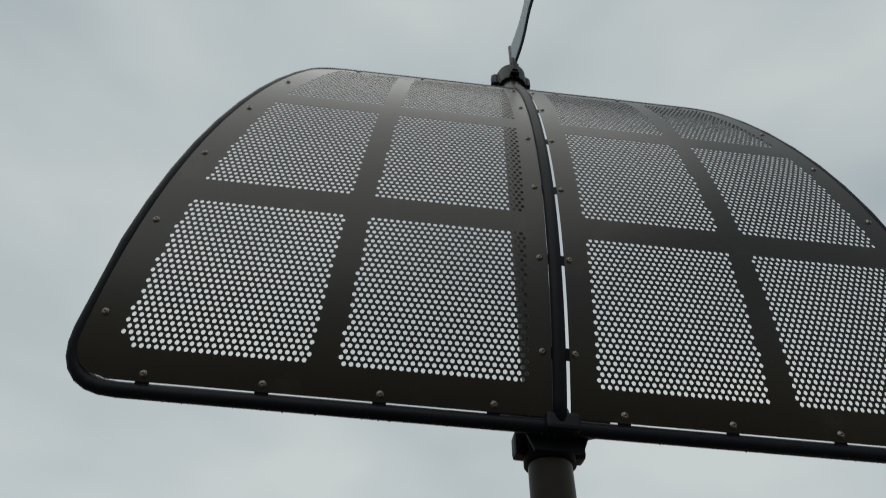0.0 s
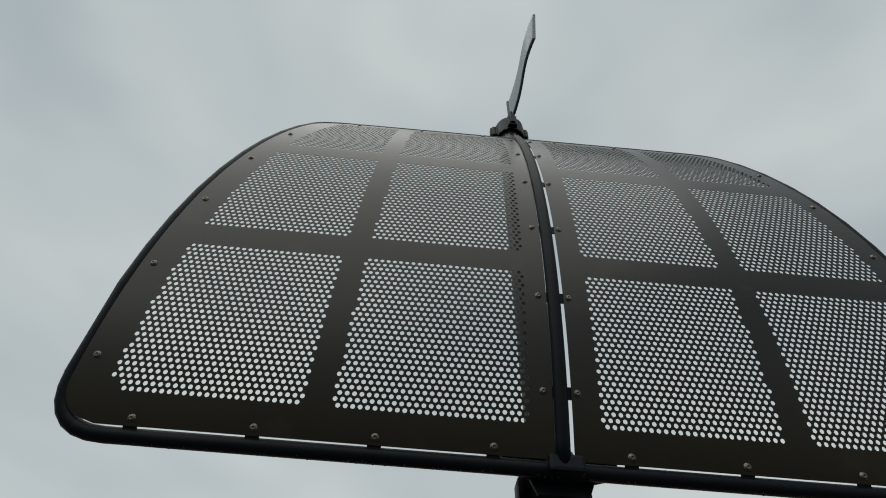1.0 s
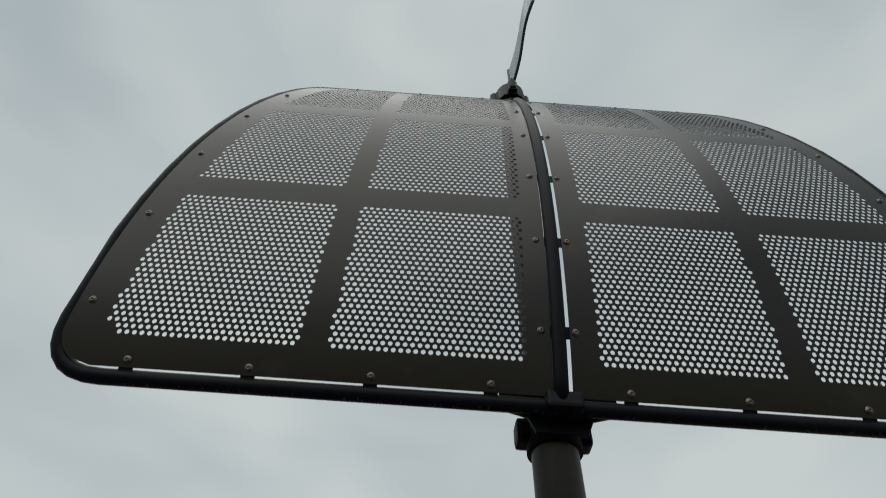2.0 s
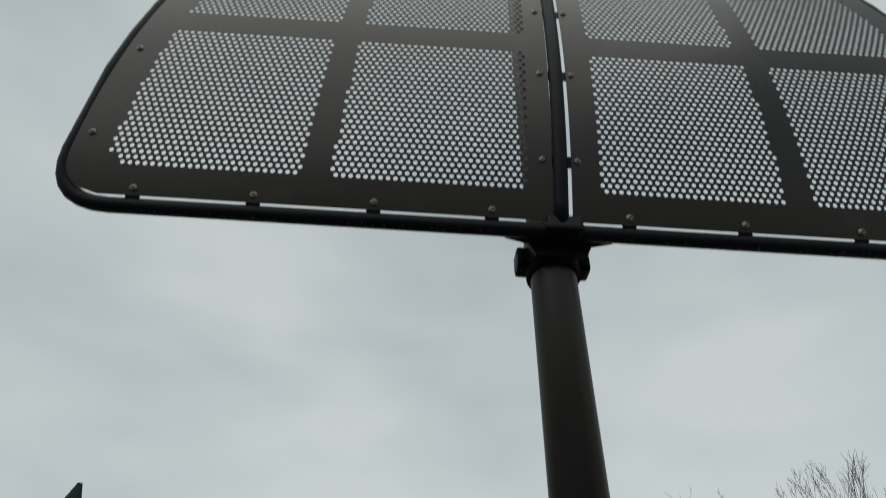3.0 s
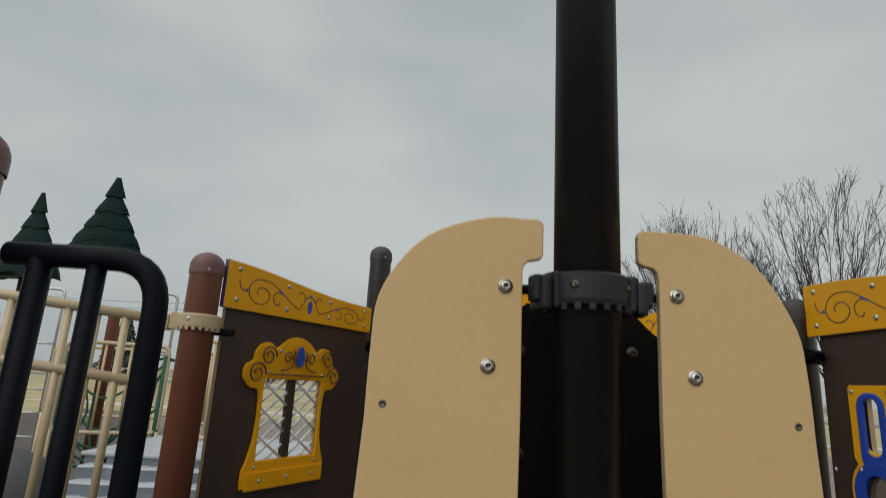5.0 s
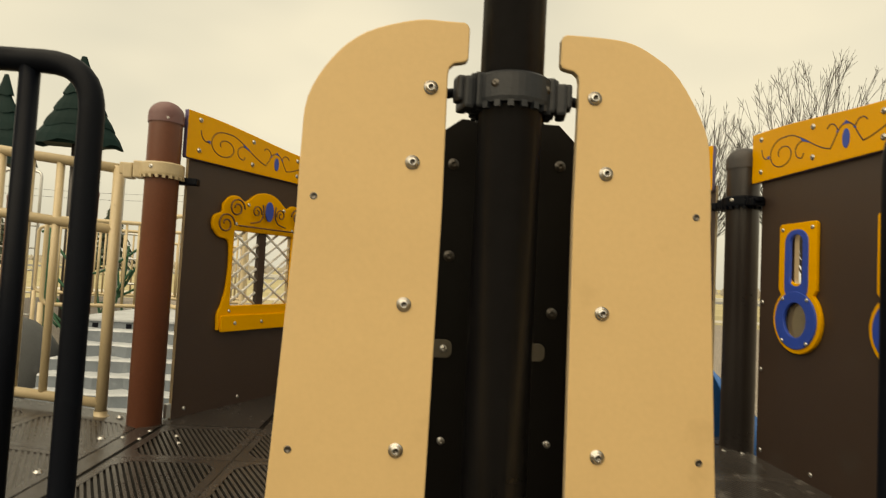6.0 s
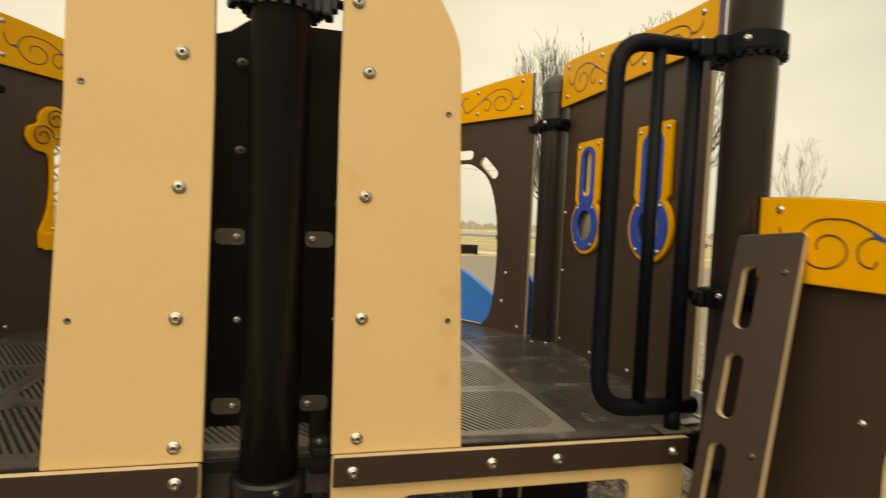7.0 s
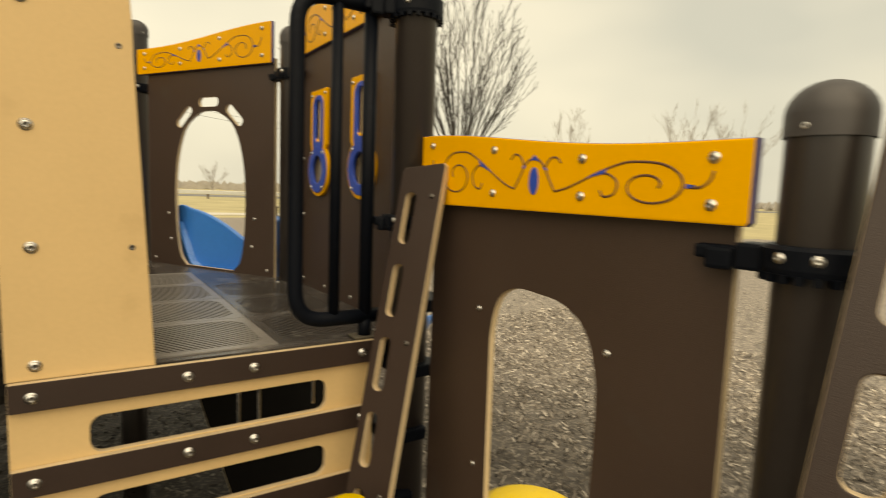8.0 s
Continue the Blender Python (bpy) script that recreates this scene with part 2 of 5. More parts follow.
def smooth_line(pts, n=6, closed=False):
    """Catmull-Rom through the points."""
    p = [Vector(q) for q in pts]
    out, count = [], len(p)
    for i in range(count if closed else count - 1):
        a, b = p[i], p[(i + 1) % count]
        z = p[i - 1] if i or closed else a
        c = p[(i + 2) % count] if closed or i + 2 < count else b
        for k in range(n):
            t = k / n
            out.append(0.5 * ((2 * a) + (b - z) * t + (2 * z - 5 * a + 4 * b - c) * t * t + (3 * a - z - 3 * b + c) * t ** 3))
    if not closed:
        out.append(p[-1])
    return out


def fillet(pts, r, n=6, closed=False):
    """Rounds the corners of a path by r (a number, or one for each point)."""
    p = [Vector(q) for q in pts]
    out = []
    for i, b in enumerate(p):
        if not closed and i in (0, len(p) - 1):
            out.append(b)
            continue
        a, c = p[i - 1], p[(i + 1) % len(p)]
        rad = r[i] if isinstance(r, (list, tuple)) else r
        u, w = (a - b).normalized(), (c - b).normalized()
        half = u.angle(w) / 2
        d = min(rad / math.tan(half), 0.49 * (a - b).length, 0.49 * (c - b).length)
        s, e = b + u * d, b + w * d
        for k in range(n + 1):
            t = k / n
            out.append((1 - t) ** 2 * s + 2 * t * (1 - t) * b + t * t * e)
    return out


def add_tube(bm, pts, r, sides=10, closed=False, cap=True, flat=1.0):
    """Sweeps a round (or flattened) section along the points."""
    p = [Vector(q) for q in pts]
    n = len(p)
    tang = [((p[(i + 1) % n] if closed or i + 1 < n else p[i]) - (p[i - 1] if closed or i else p[i])).normalized() for i in range(n)]
    up = Vector((0, 0, 1)) if abs(tang[0].z) < 0.9 else Vector((0, 1, 0))
    side = tang[0].cross(up).normalized()
    rings = []
    for i in range(n):
        side = (side - tang[i] * side.dot(tang[i])).normalized()
        oth = tang[i].cross(side)
        rad = r[i] if isinstance(r, (list, tuple)) else r
        rings.append([bm.verts.new(p[i] + side * (rad * math.cos(2 * math.pi * k / sides)) + oth * (rad * flat * math.sin(2 * math.pi * k / sides))) for k in range(sides)])
    for i in range(n if closed else n - 1):
        a, b = rings[i], rings[(i + 1) % n]
        for k in range(sides):
            f = bm.faces.new((a[k], a[(k + 1) % sides], b[(k + 1) % sides], b[k]))
            f.smooth = True
    if cap and not closed:
        bm.faces.new(rings[0][::-1])
        bm.faces.new(rings[-1])
    return rings


def tube(name, pts, r, mat, sides=10, closed=False, flat=1.0):
    bm = bmesh.new()
    add_tube(bm, pts, r, sides, closed, True, flat)
    bmesh.ops.recalc_face_normals(bm, faces=bm.faces)
    return mesh_of(bm, name, mat)


def lathe(name, profile, mat, sides=24):
    """Turns (radius, height) pairs round z."""
    bm = bmesh.new()
    rings = []
    for r, z in profile:
        rings.append([bm.verts.new((r * math.cos(2 * math.pi * k / sides), r * math.sin(2 * math.pi * k / sides), z)) for k in range(sides)] if r > 1e-5 else [bm.verts.new((0, 0, z))])
    for a, b in zip(rings, rings[1:]):
        for k in range(sides):
            k2 = (k + 1) % sides
            if len(a) == 1 and len(b) == 1:
                continue
            f = bm.faces.new((a[0], b[k2], b[k])) if len(a) == 1 else bm.faces.new((a[k], a[k2], b[0])) if len(b) == 1 else bm.faces.new((a[k], a[k2], b[k2], b[k]))
            f.smooth = True
    bmesh.ops.recalc_face_normals(bm, faces=bm.faces)
    return mesh_of(bm, name, mat)


def add_box(bm, lo, hi, bevel=0.0, m=None):
    vs = [bm.verts.new((x, y, z)) for x in (lo[0], hi[0]) for y in (lo[1], hi[1]) for z in (lo[2], hi[2])]
    fs = [bm.faces.new([vs[i] for i in q]) for q in ((0, 1, 3, 2), (4, 6, 7, 5), (0, 4, 5, 1), (2, 3, 7, 6), (0, 2, 6, 4), (1, 5, 7, 3))]
    if m is not None:
        bmesh.ops.transform(bm, matrix=m, verts=vs)
    if bevel:
        bmesh.ops.bevel(bm, geom=list({e for f in fs for e in f.edges}), offset=bevel, segments=2, affect="EDGES", profile=0.6)


def box_mesh(name, lo, hi, mat, bevel=0.003):
    bm = bmesh.new()
    add_box(bm, lo, hi, bevel)
    bmesh.ops.recalc_face_normals(bm, faces=bm.faces)
    return mesh_of(bm, name, mat)


# a button-head bolt on its washer, axis along z
BOLT = lathe("bolt", [(0.0145, 0.0), (0.0145, 0.0018), (0.0112, 0.0020), (0.0108, 0.0036), (0.009, 0.0062), (0.0064, 0.0076), (0.0050, 0.0074), (0.0046, 0.0030), (0, 0.0028)], M_STEEL, 14)
# recess faces get the dull metal: shade in the socket is painted
BOLT.materials.append(M_DARKBOLT)
for f in BOLT.polygons:
    if max((BOLT.vertices[v].co.to_2d().length for v in f.vertices)) < 0.0052:
        f.material_index = 1
SMALL_BOLT = lathe("small_bolt", [(0.009, 0.0), (0.009, 0.001), (0.007, 0.0012), (0.0066, 0.0025), (0.005, 0.004), (0.0028, 0.0046), (0.002, 0.003), (0, 0.0028)], M_STEEL, 12)
DARK_BOLT = lathe("dark_bolt", [(0.0135, 0.0), (0.0135, 0.0015), (0.0105, 0.0016), (0.010, 0.004), (0.008, 0.0065), (0.0045, 0.0075), (0.004, 0.0068), (0.003, 0.004), (0, 0.0038)], M_DARKBOLT, 14)
SMALL_DARK_BOLT = lathe("small_dark_bolt", [(0.0085, 0.0), (0.0085, 0.001), (0.0066, 0.0012), (0.006, 0.0028), (0.0045, 0.004), (0.0026, 0.0044), (0.002, 0.003), (0, 0.0028)], M_DARKBOLT, 12)
PLUG = lathe("blind_hole", [(0.0075, 0.0005), (0.0065, 0.0012), (0.0045, 0.0008), (0.004, 0.0003), (0, 0.0003)], M_DARKBOLT, 12)


# ---- ground ----
def ground_sheet():
    n = 130
    bm = bmesh.new()
    xs = [math.copysign(abs(t) ** 3 * 700, t) for t in np.linspace(-1, 1, n)]
    grid = [[bm.verts.new((x, y, 0.012 * noise.noise((x * 0.7, y * 0.7, 0)) if abs(x) + abs(y) < 30 else 0)) for y in xs] for x in xs]
    for i in range(n - 1):
        for j in range(n - 1):
            f = bm.faces.new((grid[i][j], grid[i + 1][j], grid[i + 1][j + 1], grid[i][j + 1]))
            c = f.calc_center_median()
            f.material_index = 1 if (c - Vector((0, 2, 0))).length > 23 + 1.5 * noise.noise((c.x * 0.15, c.y * 0.15, 3)) else 0
    return mesh_of(bm, "ground", [M_GROUND, M_GRASS])


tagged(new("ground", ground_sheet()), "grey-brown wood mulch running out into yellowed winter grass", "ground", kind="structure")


def road_strip():
    bm = bmesh.new()
    add_box(bm, (-400, -5.0, 0.0), (400, 5.0, 0.03))
    return mesh_of(bm, "road", M_ROAD)


road = tagged(new("road", road_strip()), "pale grey asphalt road across the field", "road", kind="structure")
road.matrix_basis = pose(20, 62, 0, 0, 0, -14)

path_bm = bmesh.new()
add_box(path_bm, (-18, -0.8, 0.0), (34, 0.8, 0.045), 0.01)
path = tagged(new("path", mesh_of(path_bm, "path", M_CONCRETE)), "pale concrete path along the edge of the mulch", "path", kind="structure")
path.matrix_basis = pose(0, 25.2, 0, 0, 0, -3)

# ---- the mast with its fittings ----
MX, MY, MR = 0.0, -0.07, 0.0655


def collar_mesh(name, r, h, mat, ears=(), teeth=True):
    """A split clamp ring: toothed lower rim, with lugs sticking out at the given angles."""
    bm = bmesh.new()
    sides = 40
    prof = [(r, h / 2), (r + 0.012, h / 2), (r + 0.019, h / 2 - 0.006), (r + 0.019, -h / 2 + 0.010), (r + 0.017, -h / 2), (r, -h / 2)]
    rings = []
    for pr, pz in prof:
        rings.append([bm.verts.new((pr * math.cos(2 * math.pi * k / sides), pr * math.sin(2 * math.pi * k / sides), pz)) for k in range(sides)])
    for a, b in zip(rings, rings[1:] + rings[:1]):
        for k in range(sides):
            bm.faces.new((a[k], a[(k + 1) % sides], b[(k + 1) % sides], b[k]))
    if teeth:
        for k in range(20):
            a = 2 * math.pi * (k + 0.5) / 20
            m = Matrix.Translation(((r + 0.013) * math.cos(a), (r + 0.013) * math.sin(a), -h / 2 - 0.004)) @ Matrix.Rotation(a, 4, "Z")
            add_box(bm, (-0.006, -0.006, -0.007), (0.007, 0.006, 0.006), 0, m)
    for deg, length, eh in ears:
        m = Matrix.Rotation(radians(deg), 4, "Z")
        add_box(bm, (r + 0.005, -0.022, -eh / 2), (r + 0.03, 0.022, eh / 2), 0.004, m)
        add_box(bm, (r + 0.022, -0.017, -eh / 2 + 0.004), (r + length, 0.017, eh / 2 - 0.006), 0.006, m)
        add_box(bm, (r + length * 0.45, -0.027, -eh / 2 - 0.012), (r + length * 0.82, 0.027, eh / 2 - 0.008), 0.007, m)
        add_box(bm, (r + 0.002, -0.030, -eh / 2 - 0.008), (r + length * 0.42, 0.030, eh / 2 + 0.002), 0.006, m)
    bmesh.ops.recalc_face_normals(bm, faces=bm.faces)
    return mesh_of(bm, name, mat)


def collar(parent, x, y, z, r, mat, ears, turn=0, h=0.05, dots=(250, 290), bolt=SMALL_BOLT):
    c = part("collar", collar_mesh("collar", r, h, mat, ears), parent, pose(x, y, z, 0, 0, turn))
    for d in dots:
        a = radians(d - turn)
        m = Matrix.Translation(((r + 0.018) * math.cos(a), (r + 0.018) * math.sin(a), 0.004)) @ Matrix.Rotation(a, 4, "Z") @ Matrix.Rotation(radians(90), 4, "Y")
        part("bolt", bolt, c, m)
    return c


def post(name, x, y, height, r, mat, label, cap=None, rivet=-62):
    t = thing(name, pose(x, y, 0), label, "post", "posts of the play ship")
    part("pole", lathe("pole", [(0, -0.3), (r, -0.3), (r, height - 0.02), (r, height)], mat, 32), t)
    if cap:
        prof = [(r + 0.004, height - 0.03), (r + 0.004, height + 0.004)]
        prof += [((r + 0.004) * math.cos(radians(a)), height + 0.004 + (r * 0.92) * math.sin(radians(a))) for a in range(12, 91, 13)] + [(0, height + 0.004 + r * 0.92)]
        part("cap", lathe("cap", prof, cap, 28), t, label="domed plastic cap")
        a = radians(rivet)
        part("rivet", SMALL_BOLT, t, Matrix.Translation((r * math.cos(a), r * math.sin(a), height - 0.015)) @ Matrix.Rotation(a, 4, "Z") @ Matrix.Rotation(radians(90), 4, "Y"))
    return t


mast = post("mast", MX, MY, 5.52, MR, M_MAST, "tall dark brown painted steel mast carrying the perforated sail")
collar(mast, 0, 0, 1.953, MR, M_CAST, ((197, 0.058, 0.062), (350, 0.058, 0.062)), 0, 0.062, (239, 322), SMALL_DARK_BOLT)
for deg in (197, 350):
    a = radians(deg)
    part("cross_pin", tube("cross_pin", [(0.09 * math.cos(a), 0.09 * math.sin(a), 1.953), (math.copysign(0.150, math.cos(a)), 0.012, 1.953)], 0.010, M_BLACK, 10), mast)
collar(mast, 0, 0, 0.852, MR, M_MAST, (), 180, 0.042, (285,), SMALL_DARK_BOLT)
part("top_clamp", collar_mesh("top_clamp", MR, 0.15, M_BLACK, ((180, 0.055, 0.10), (0, 0.045, 0.09), (270, 0.05, 0.11))), mast, pose(0, 0, 5.535), "black cast clamp with lugs")
part("top_cap", lathe("top_cap", [(MR + 0.006, 5.58), (MR + 0.008, 5.61), (0.062, 5.645), (0.04, 5.672), (0, 5.68)], M_BLACK, 24), mast)


def sail_bracket():
    """The saddle that holds the lower yard on the mast: a web plate, a split sleeve and two bolt lugs."""
    bm = bmesh.new()
    sides = 28
    for z0, z1, r in ((3.20, 3.37, MR + 0.012),):
        lo = [bm.verts.new((r * math.cos(2 * math.pi * k / sides), r * math.sin(2 * math.pi * k / sides), z0)) for k in range(sides)]
        hi = [bm.verts.new((r * math.cos(2 * math.pi * k / sides), r * math.sin(2 * math.pi * k / sides), z1)) for k in range(sides)]
        for k in range(sides):
            f = bm.faces.new((lo[k], lo[(k + 1) % sides], hi[(k + 1) % sides], hi[k]))
            f.smooth = True
        bm.faces.new(lo[::-1])
        bm.faces.new(hi)
    for s in (-1, 1):
        add_box(bm, (s * 0.082 - 0.026, -0.03, 3.222), (s * 0.082 + 0.026, 0.035, 3.295), 0.014)
    return bm


bm = sail_bracket()
bmesh.ops.recalc_face_normals(bm, faces=bm.faces)
bracket = part("yard_bracket", mesh_of(bm, "yard_bracket", M_BLACK), mast, None, "black clamp under the yard")
web = [(-0.165, 0.0), (-0.15, -0.028), (-0.09, -0.045), (-0.07, -0.09), (0.07, -0.09), (0.09, -0.045), (0.15, -0.028), (0.165, 0.0), (0.165, 0.03), (-0.165, 0.03)]
part("web_plate", plate("web_plate", web, [], 0.012, [M_BLACK]), bracket, wall_frame((0, -0.105, 3.285), (1, 0, 0)))
part("arm", box_mesh("arm", (-0.05, -0.19, 3.225), (0.05, -0.03, 3.275), M_BLACK, 0.01), bracket)

# ---- the sail: two curved perforated sheets in a tube frame ----
SR, SYC, SZC = 2.396, -0.435 + 2.396, 4.197


def on_sail(x, s, off=0.0):
    """A point of the curved sail: x across, s up along its arc, off towards the hollow side."""
    a = s / SR
    return Vector((x - 0.008, SYC - (SR - off) * math.cos(a), SZC + (SR - off) * math.sin(a)))


def sail_half_width(s):
    return 1.240 - 0.19 * s - 0.055 * s * s


def sail_edge(s, inset, corner_low, corner_high, s0, s1):
    """Half width of the sheet at s, with rounded corners at s0 and s1."""
    w = sail_half_width(s) - inset
    for base, r, d in ((s0, corner_low, s - s0), (s1, corner_high, s1 - s)):
        if d < r:
            w -= r - math.sqrt(max(0.0, r * r - (r - max(0, d)) ** 2))
    return w


HOLES_X, HOLES_S, HOLE_R = 0.0206, 0.0179, 0.0070
FIELD_ROWS = ((-0.878, -0.345), (-0.258, 0.272), (0.362, 0.885))


def sail_sheet(side):
    """One half sheet: rows of cells; a cell inside a field carries a hole."""
    verts, faces = [], []
    s0, s1 = -0.961, 0.953
    rows = round((s1 - s0) / HOLES_S)
    step = (s1 - s0) / rows
    x_in = 0.032 if side > 0 else 0.023

    def put(x, s):
        verts.append(on_sail(x * side, s)[:])
        return len(verts) - 1

    for i in range(rows):
        a, b = s0 + i * step, s0 + (i + 1) * step
        mid = (a + b) / 2
        inset = 0.013 if side > 0 else 0.002
        wa, wb = sail_edge(a, inset, 0.115, 0.16, s0, s1), sail_edge(b, inset, 0.115, 0.16, s0, s1)
        holes = []
        if any(lo <= mid <= hi for lo, hi in FIELD_ROWS):
            bar = (0.675 if side > 0 else 0.683) - 0.055 * (mid + 0.88)
            for c0, c1 in ((0.108 if side > 0 else 0.087, bar - 0.032), (bar + 0.032, 9.0)):
                lim = min(c1, sail_half_width(mid) - 0.098 - (0.05 * max(0, 1 - (mid - FIELD_ROWS[0][0]) / 0.05) if mid < -0.8 else 0))
                x = c0 + (HOLES_X / 2 if i % 2 else 0)
                while x + HOLES_X <= lim:
                    holes.append(x)
                    x += HOLES_X
        x = x_in
        k = 0
        while True:
            nxt = holes[k] if k < len(holes) else None
            if nxt is None:
                q = (put(x, a), put(wa, a), put(wb, b), put(x, b))
                faces.append(q)
                break
            if nxt > x + 1e-6:
                faces.append((put(x, a), put(nxt, a), put(nxt, b), put(x, b)))
            x0, x1 = nxt, nxt + HOLES_X
            cx = (x0 + x1) / 2
            rim = [put(px_, ps_) for px_, ps_ in ((x0, a), (cx, a), (x1, a), (x1, mid), (x1, b), (cx, b), (x0, b), (x0, mid))]
            hole = [put(cx + HOLE_R * math.cos(radians(t)), mid + HOLE_R * math.sin(radians(t))) for t in (225, 270, 315, 0, 45, 90, 135, 180)]
            for j in range(8):
                j2 = (j + 1) % 8
                faces.append((rim[j], rim[j2], hole[j2], hole[j]))
            x = x1
            k += 1
    if side < 0:
        faces = [f[::-1] for f in faces]
    me = bpy.data.meshes.new("sheet")
    me.from_pydata(verts, [], faces)
    me.materials.append(M_SAIL)
    return me


sail = thing("sail", pose(0, 0, 0), "dark perforated metal sail bellied out in a black tube frame", "sail")
for side in (-1, 1):
    sheet = part("sheet", sail_sheet(side), sail, label="brown-black sheet with fields of round holes")
    mod = sheet.modifiers.new("thickness", "SOLIDIFY")
    mod.thickness, mod.offset = 0.0022, 0

# outer frame tube: lower yard, two leaning edges, upper yard
levels = [-0.985, *np.linspace(-0.53, 0.7, 9), 0.985]
loop2 = [Vector((-sail_half_width(s) - 0.0125, s, 0)) for s in levels] + [Vector((sail_half_width(s) - 0.010, s, 0)) for s in levels[::-1]]
radii = [0.145] + [0.3] * 9 + [0.20] + [0.20] + [0.3] * 9 + [0.145]
flat_loop = fillet(loop2, radii, 7, closed=True)
dense = []
for i, p in enumerate(flat_loop):
    q = flat_loop[(i + 1) % len(flat_loop)]
    cuts = max(1, int((q - p).length / 0.15))
    dense += [p + (q - p) * (k / cuts) for k in range(cuts)]
part("frame_tube", tube("frame_tube", [on_sail(p.x, p.y, 0.018) for p in dense], 0.0225, M_BLACK, 14, closed=True), sail, label="black coated steel tube")
part("centre_bow", tube("centre_bow", [on_sail(0.0, s) for s in np.linspace(-0.985, 0.985, 28)], 0.0215, M_BLACK, 14), sail, label="black bow tube up the middle")


def drops():
    """Rain drops hanging under the lower yard."""
    rng = random.Random(5)
    verts, faces = [], []
    for _ in range(110):
        c = on_sail(rng.uniform(-1.15, 1.15), -0.985) + Vector((0, rng.uniform(-0.006, 0.006), -0.0232))
        r = rng.uniform(0.0012, 0.0028)
        b = len(verts)
        verts.append((c + Vector((0, 0, -r * 1.5)))[:])
        for z, f in ((-r, 0.75), (0.0, 1.0), (r, 0.6)):
            verts += [(c + Vector((r * f * math.cos(k * math.pi / 3), r * f * math.sin(k * math.pi / 3), z)))[:] for k in range(6)]
        faces += [(b, b + 1 + (k + 1) % 6, b + 1 + k) for k in range(6)]
        for ring in (1, 7):
            faces += [(b + ring + k, b + ring + (k + 1) % 6, b + ring + 6 + (k + 1) % 6, b + ring + 6 + k) for k in range(6)]
    me = bpy.data.meshes.new("water_drops")
    me.from_pydata(verts, [], faces)
    me.materials.append(M_BLACK)
    return me


part("water_drops", drops(), sail, label="dark hanging rain drops", kind="stuff")


def sail_normal(s):
    a = s / SR
    return Vector((0, -math.cos(a), math.sin(a)))


def sail_bolt(x, s, tx, ts):
    """A tab welded to the frame towards (tx, ts), with a bolt through sheet and tab."""
    n = sail_normal(s)
    up = Vector((0, math.sin(s / SR), math.cos(s / SR)))
    d = (Vector((1, 0, 0)) * tx + up * ts).normalized()
    m = Matrix((d, n.cross(d), n)).transposed().to_4x4()
    m.translation = on_sail(x, s) - n * 0.005
    tab = part("tab", TAB, sail, m)
    part("bolt", DARK_BOLT, tab, pose(0, 0, 0.0066) @ Matrix.Scale(0.82, 4))


TAB = plate("tab", box_poly(-0.016, -0.019, 0.05, 0.019, 0.008), [], 0.004, [M_BLACK], 0.001)
for sgn, row in ((-1, (0.188, 0.510, 0.836, 1.160)), (1, (0.188, 0.506, 0.827, 1.148))):
    for k, x in enumerate(row):
        sail_bolt(sgn * x, -0.940, 0, -1)
        if k < 3:
            sail_bolt(sgn * x, 0.922, 0, 1)
for k in range(6):
    s = -0.775 + 0.3225 * k
    for sgn in (-1, 1):
        sail_bolt(sgn * 0.049, s, -sgn, 0)
        if k < 5:
            sail_bolt(sgn * (sail_half_width(s) - (0.040 if sgn < 0 else 0.056)), s, sgn, 0.1)

# ---- pennant at the mast head ----
flag = thing("pennant", pose(0.016, MY, 5.60), "weathered blue-grey metal pennant on the mast head", "flag")


def pennant():
    bm = bmesh.new()
    n, rows = 26, 8
    for sgn in (-1, 1):
        grid = []
        for i in range(n + 1):
            t = i / n
            h = 0.29 * (1 - 0.35 * t)
            col = []
            for j in range(rows + 1):
                z = 0.06 + 0.16 + (j / rows - 0.5) * h - 0.03 * t
                col.append(bm.verts.new((0.012 * math.sin(t * 5.6 + 0.6) * (0.3 + t) + 0.055 * t + sgn * 0.007, -0.03 - 0.545 * t - (0.08 * (j / rows - 0.5) * t), z)))
            grid.append(col)
        for i in range(n):
            for j in range(rows):
                q = (grid[i][j], grid[i + 1][j], grid[i + 1][j + 1], grid[i][j + 1])
                f = bm.faces.new(q if sgn > 0 else q[::-1])
                f.smooth = True
        if sgn < 0:
            first = grid
    for i in range(n):
        bm.faces.new((first[i][0], first[i + 1][0], grid[i + 1][0], grid[i][0]))
        bm.faces.new((first[i][-1], grid[i][-1], grid[i + 1][-1], first[i + 1][-1]))
    bm.faces.new([first[n][j] for j in range(rows + 1)] + [grid[n][j] for j in range(rows, -1, -1)])
    bmesh.ops.recalc_face_normals(bm, faces=bm.faces)
    return mesh_of(bm, "blade", M_FLAG)


part("blade", pennant(), flag)
part("staff", tube("staff", [(0, 0, -0.02), (0, 0, 0.42)], 0.013, M_BLACK, 10), flag)
part("cleat", box_mesh("cleat", (-0.012, -0.06, 0.03), (0.012, 0.0, 0.15), M_BLACK, 0.004), flag)

# ---- tan mast panels ----
Z0 = 0.915          # deck level

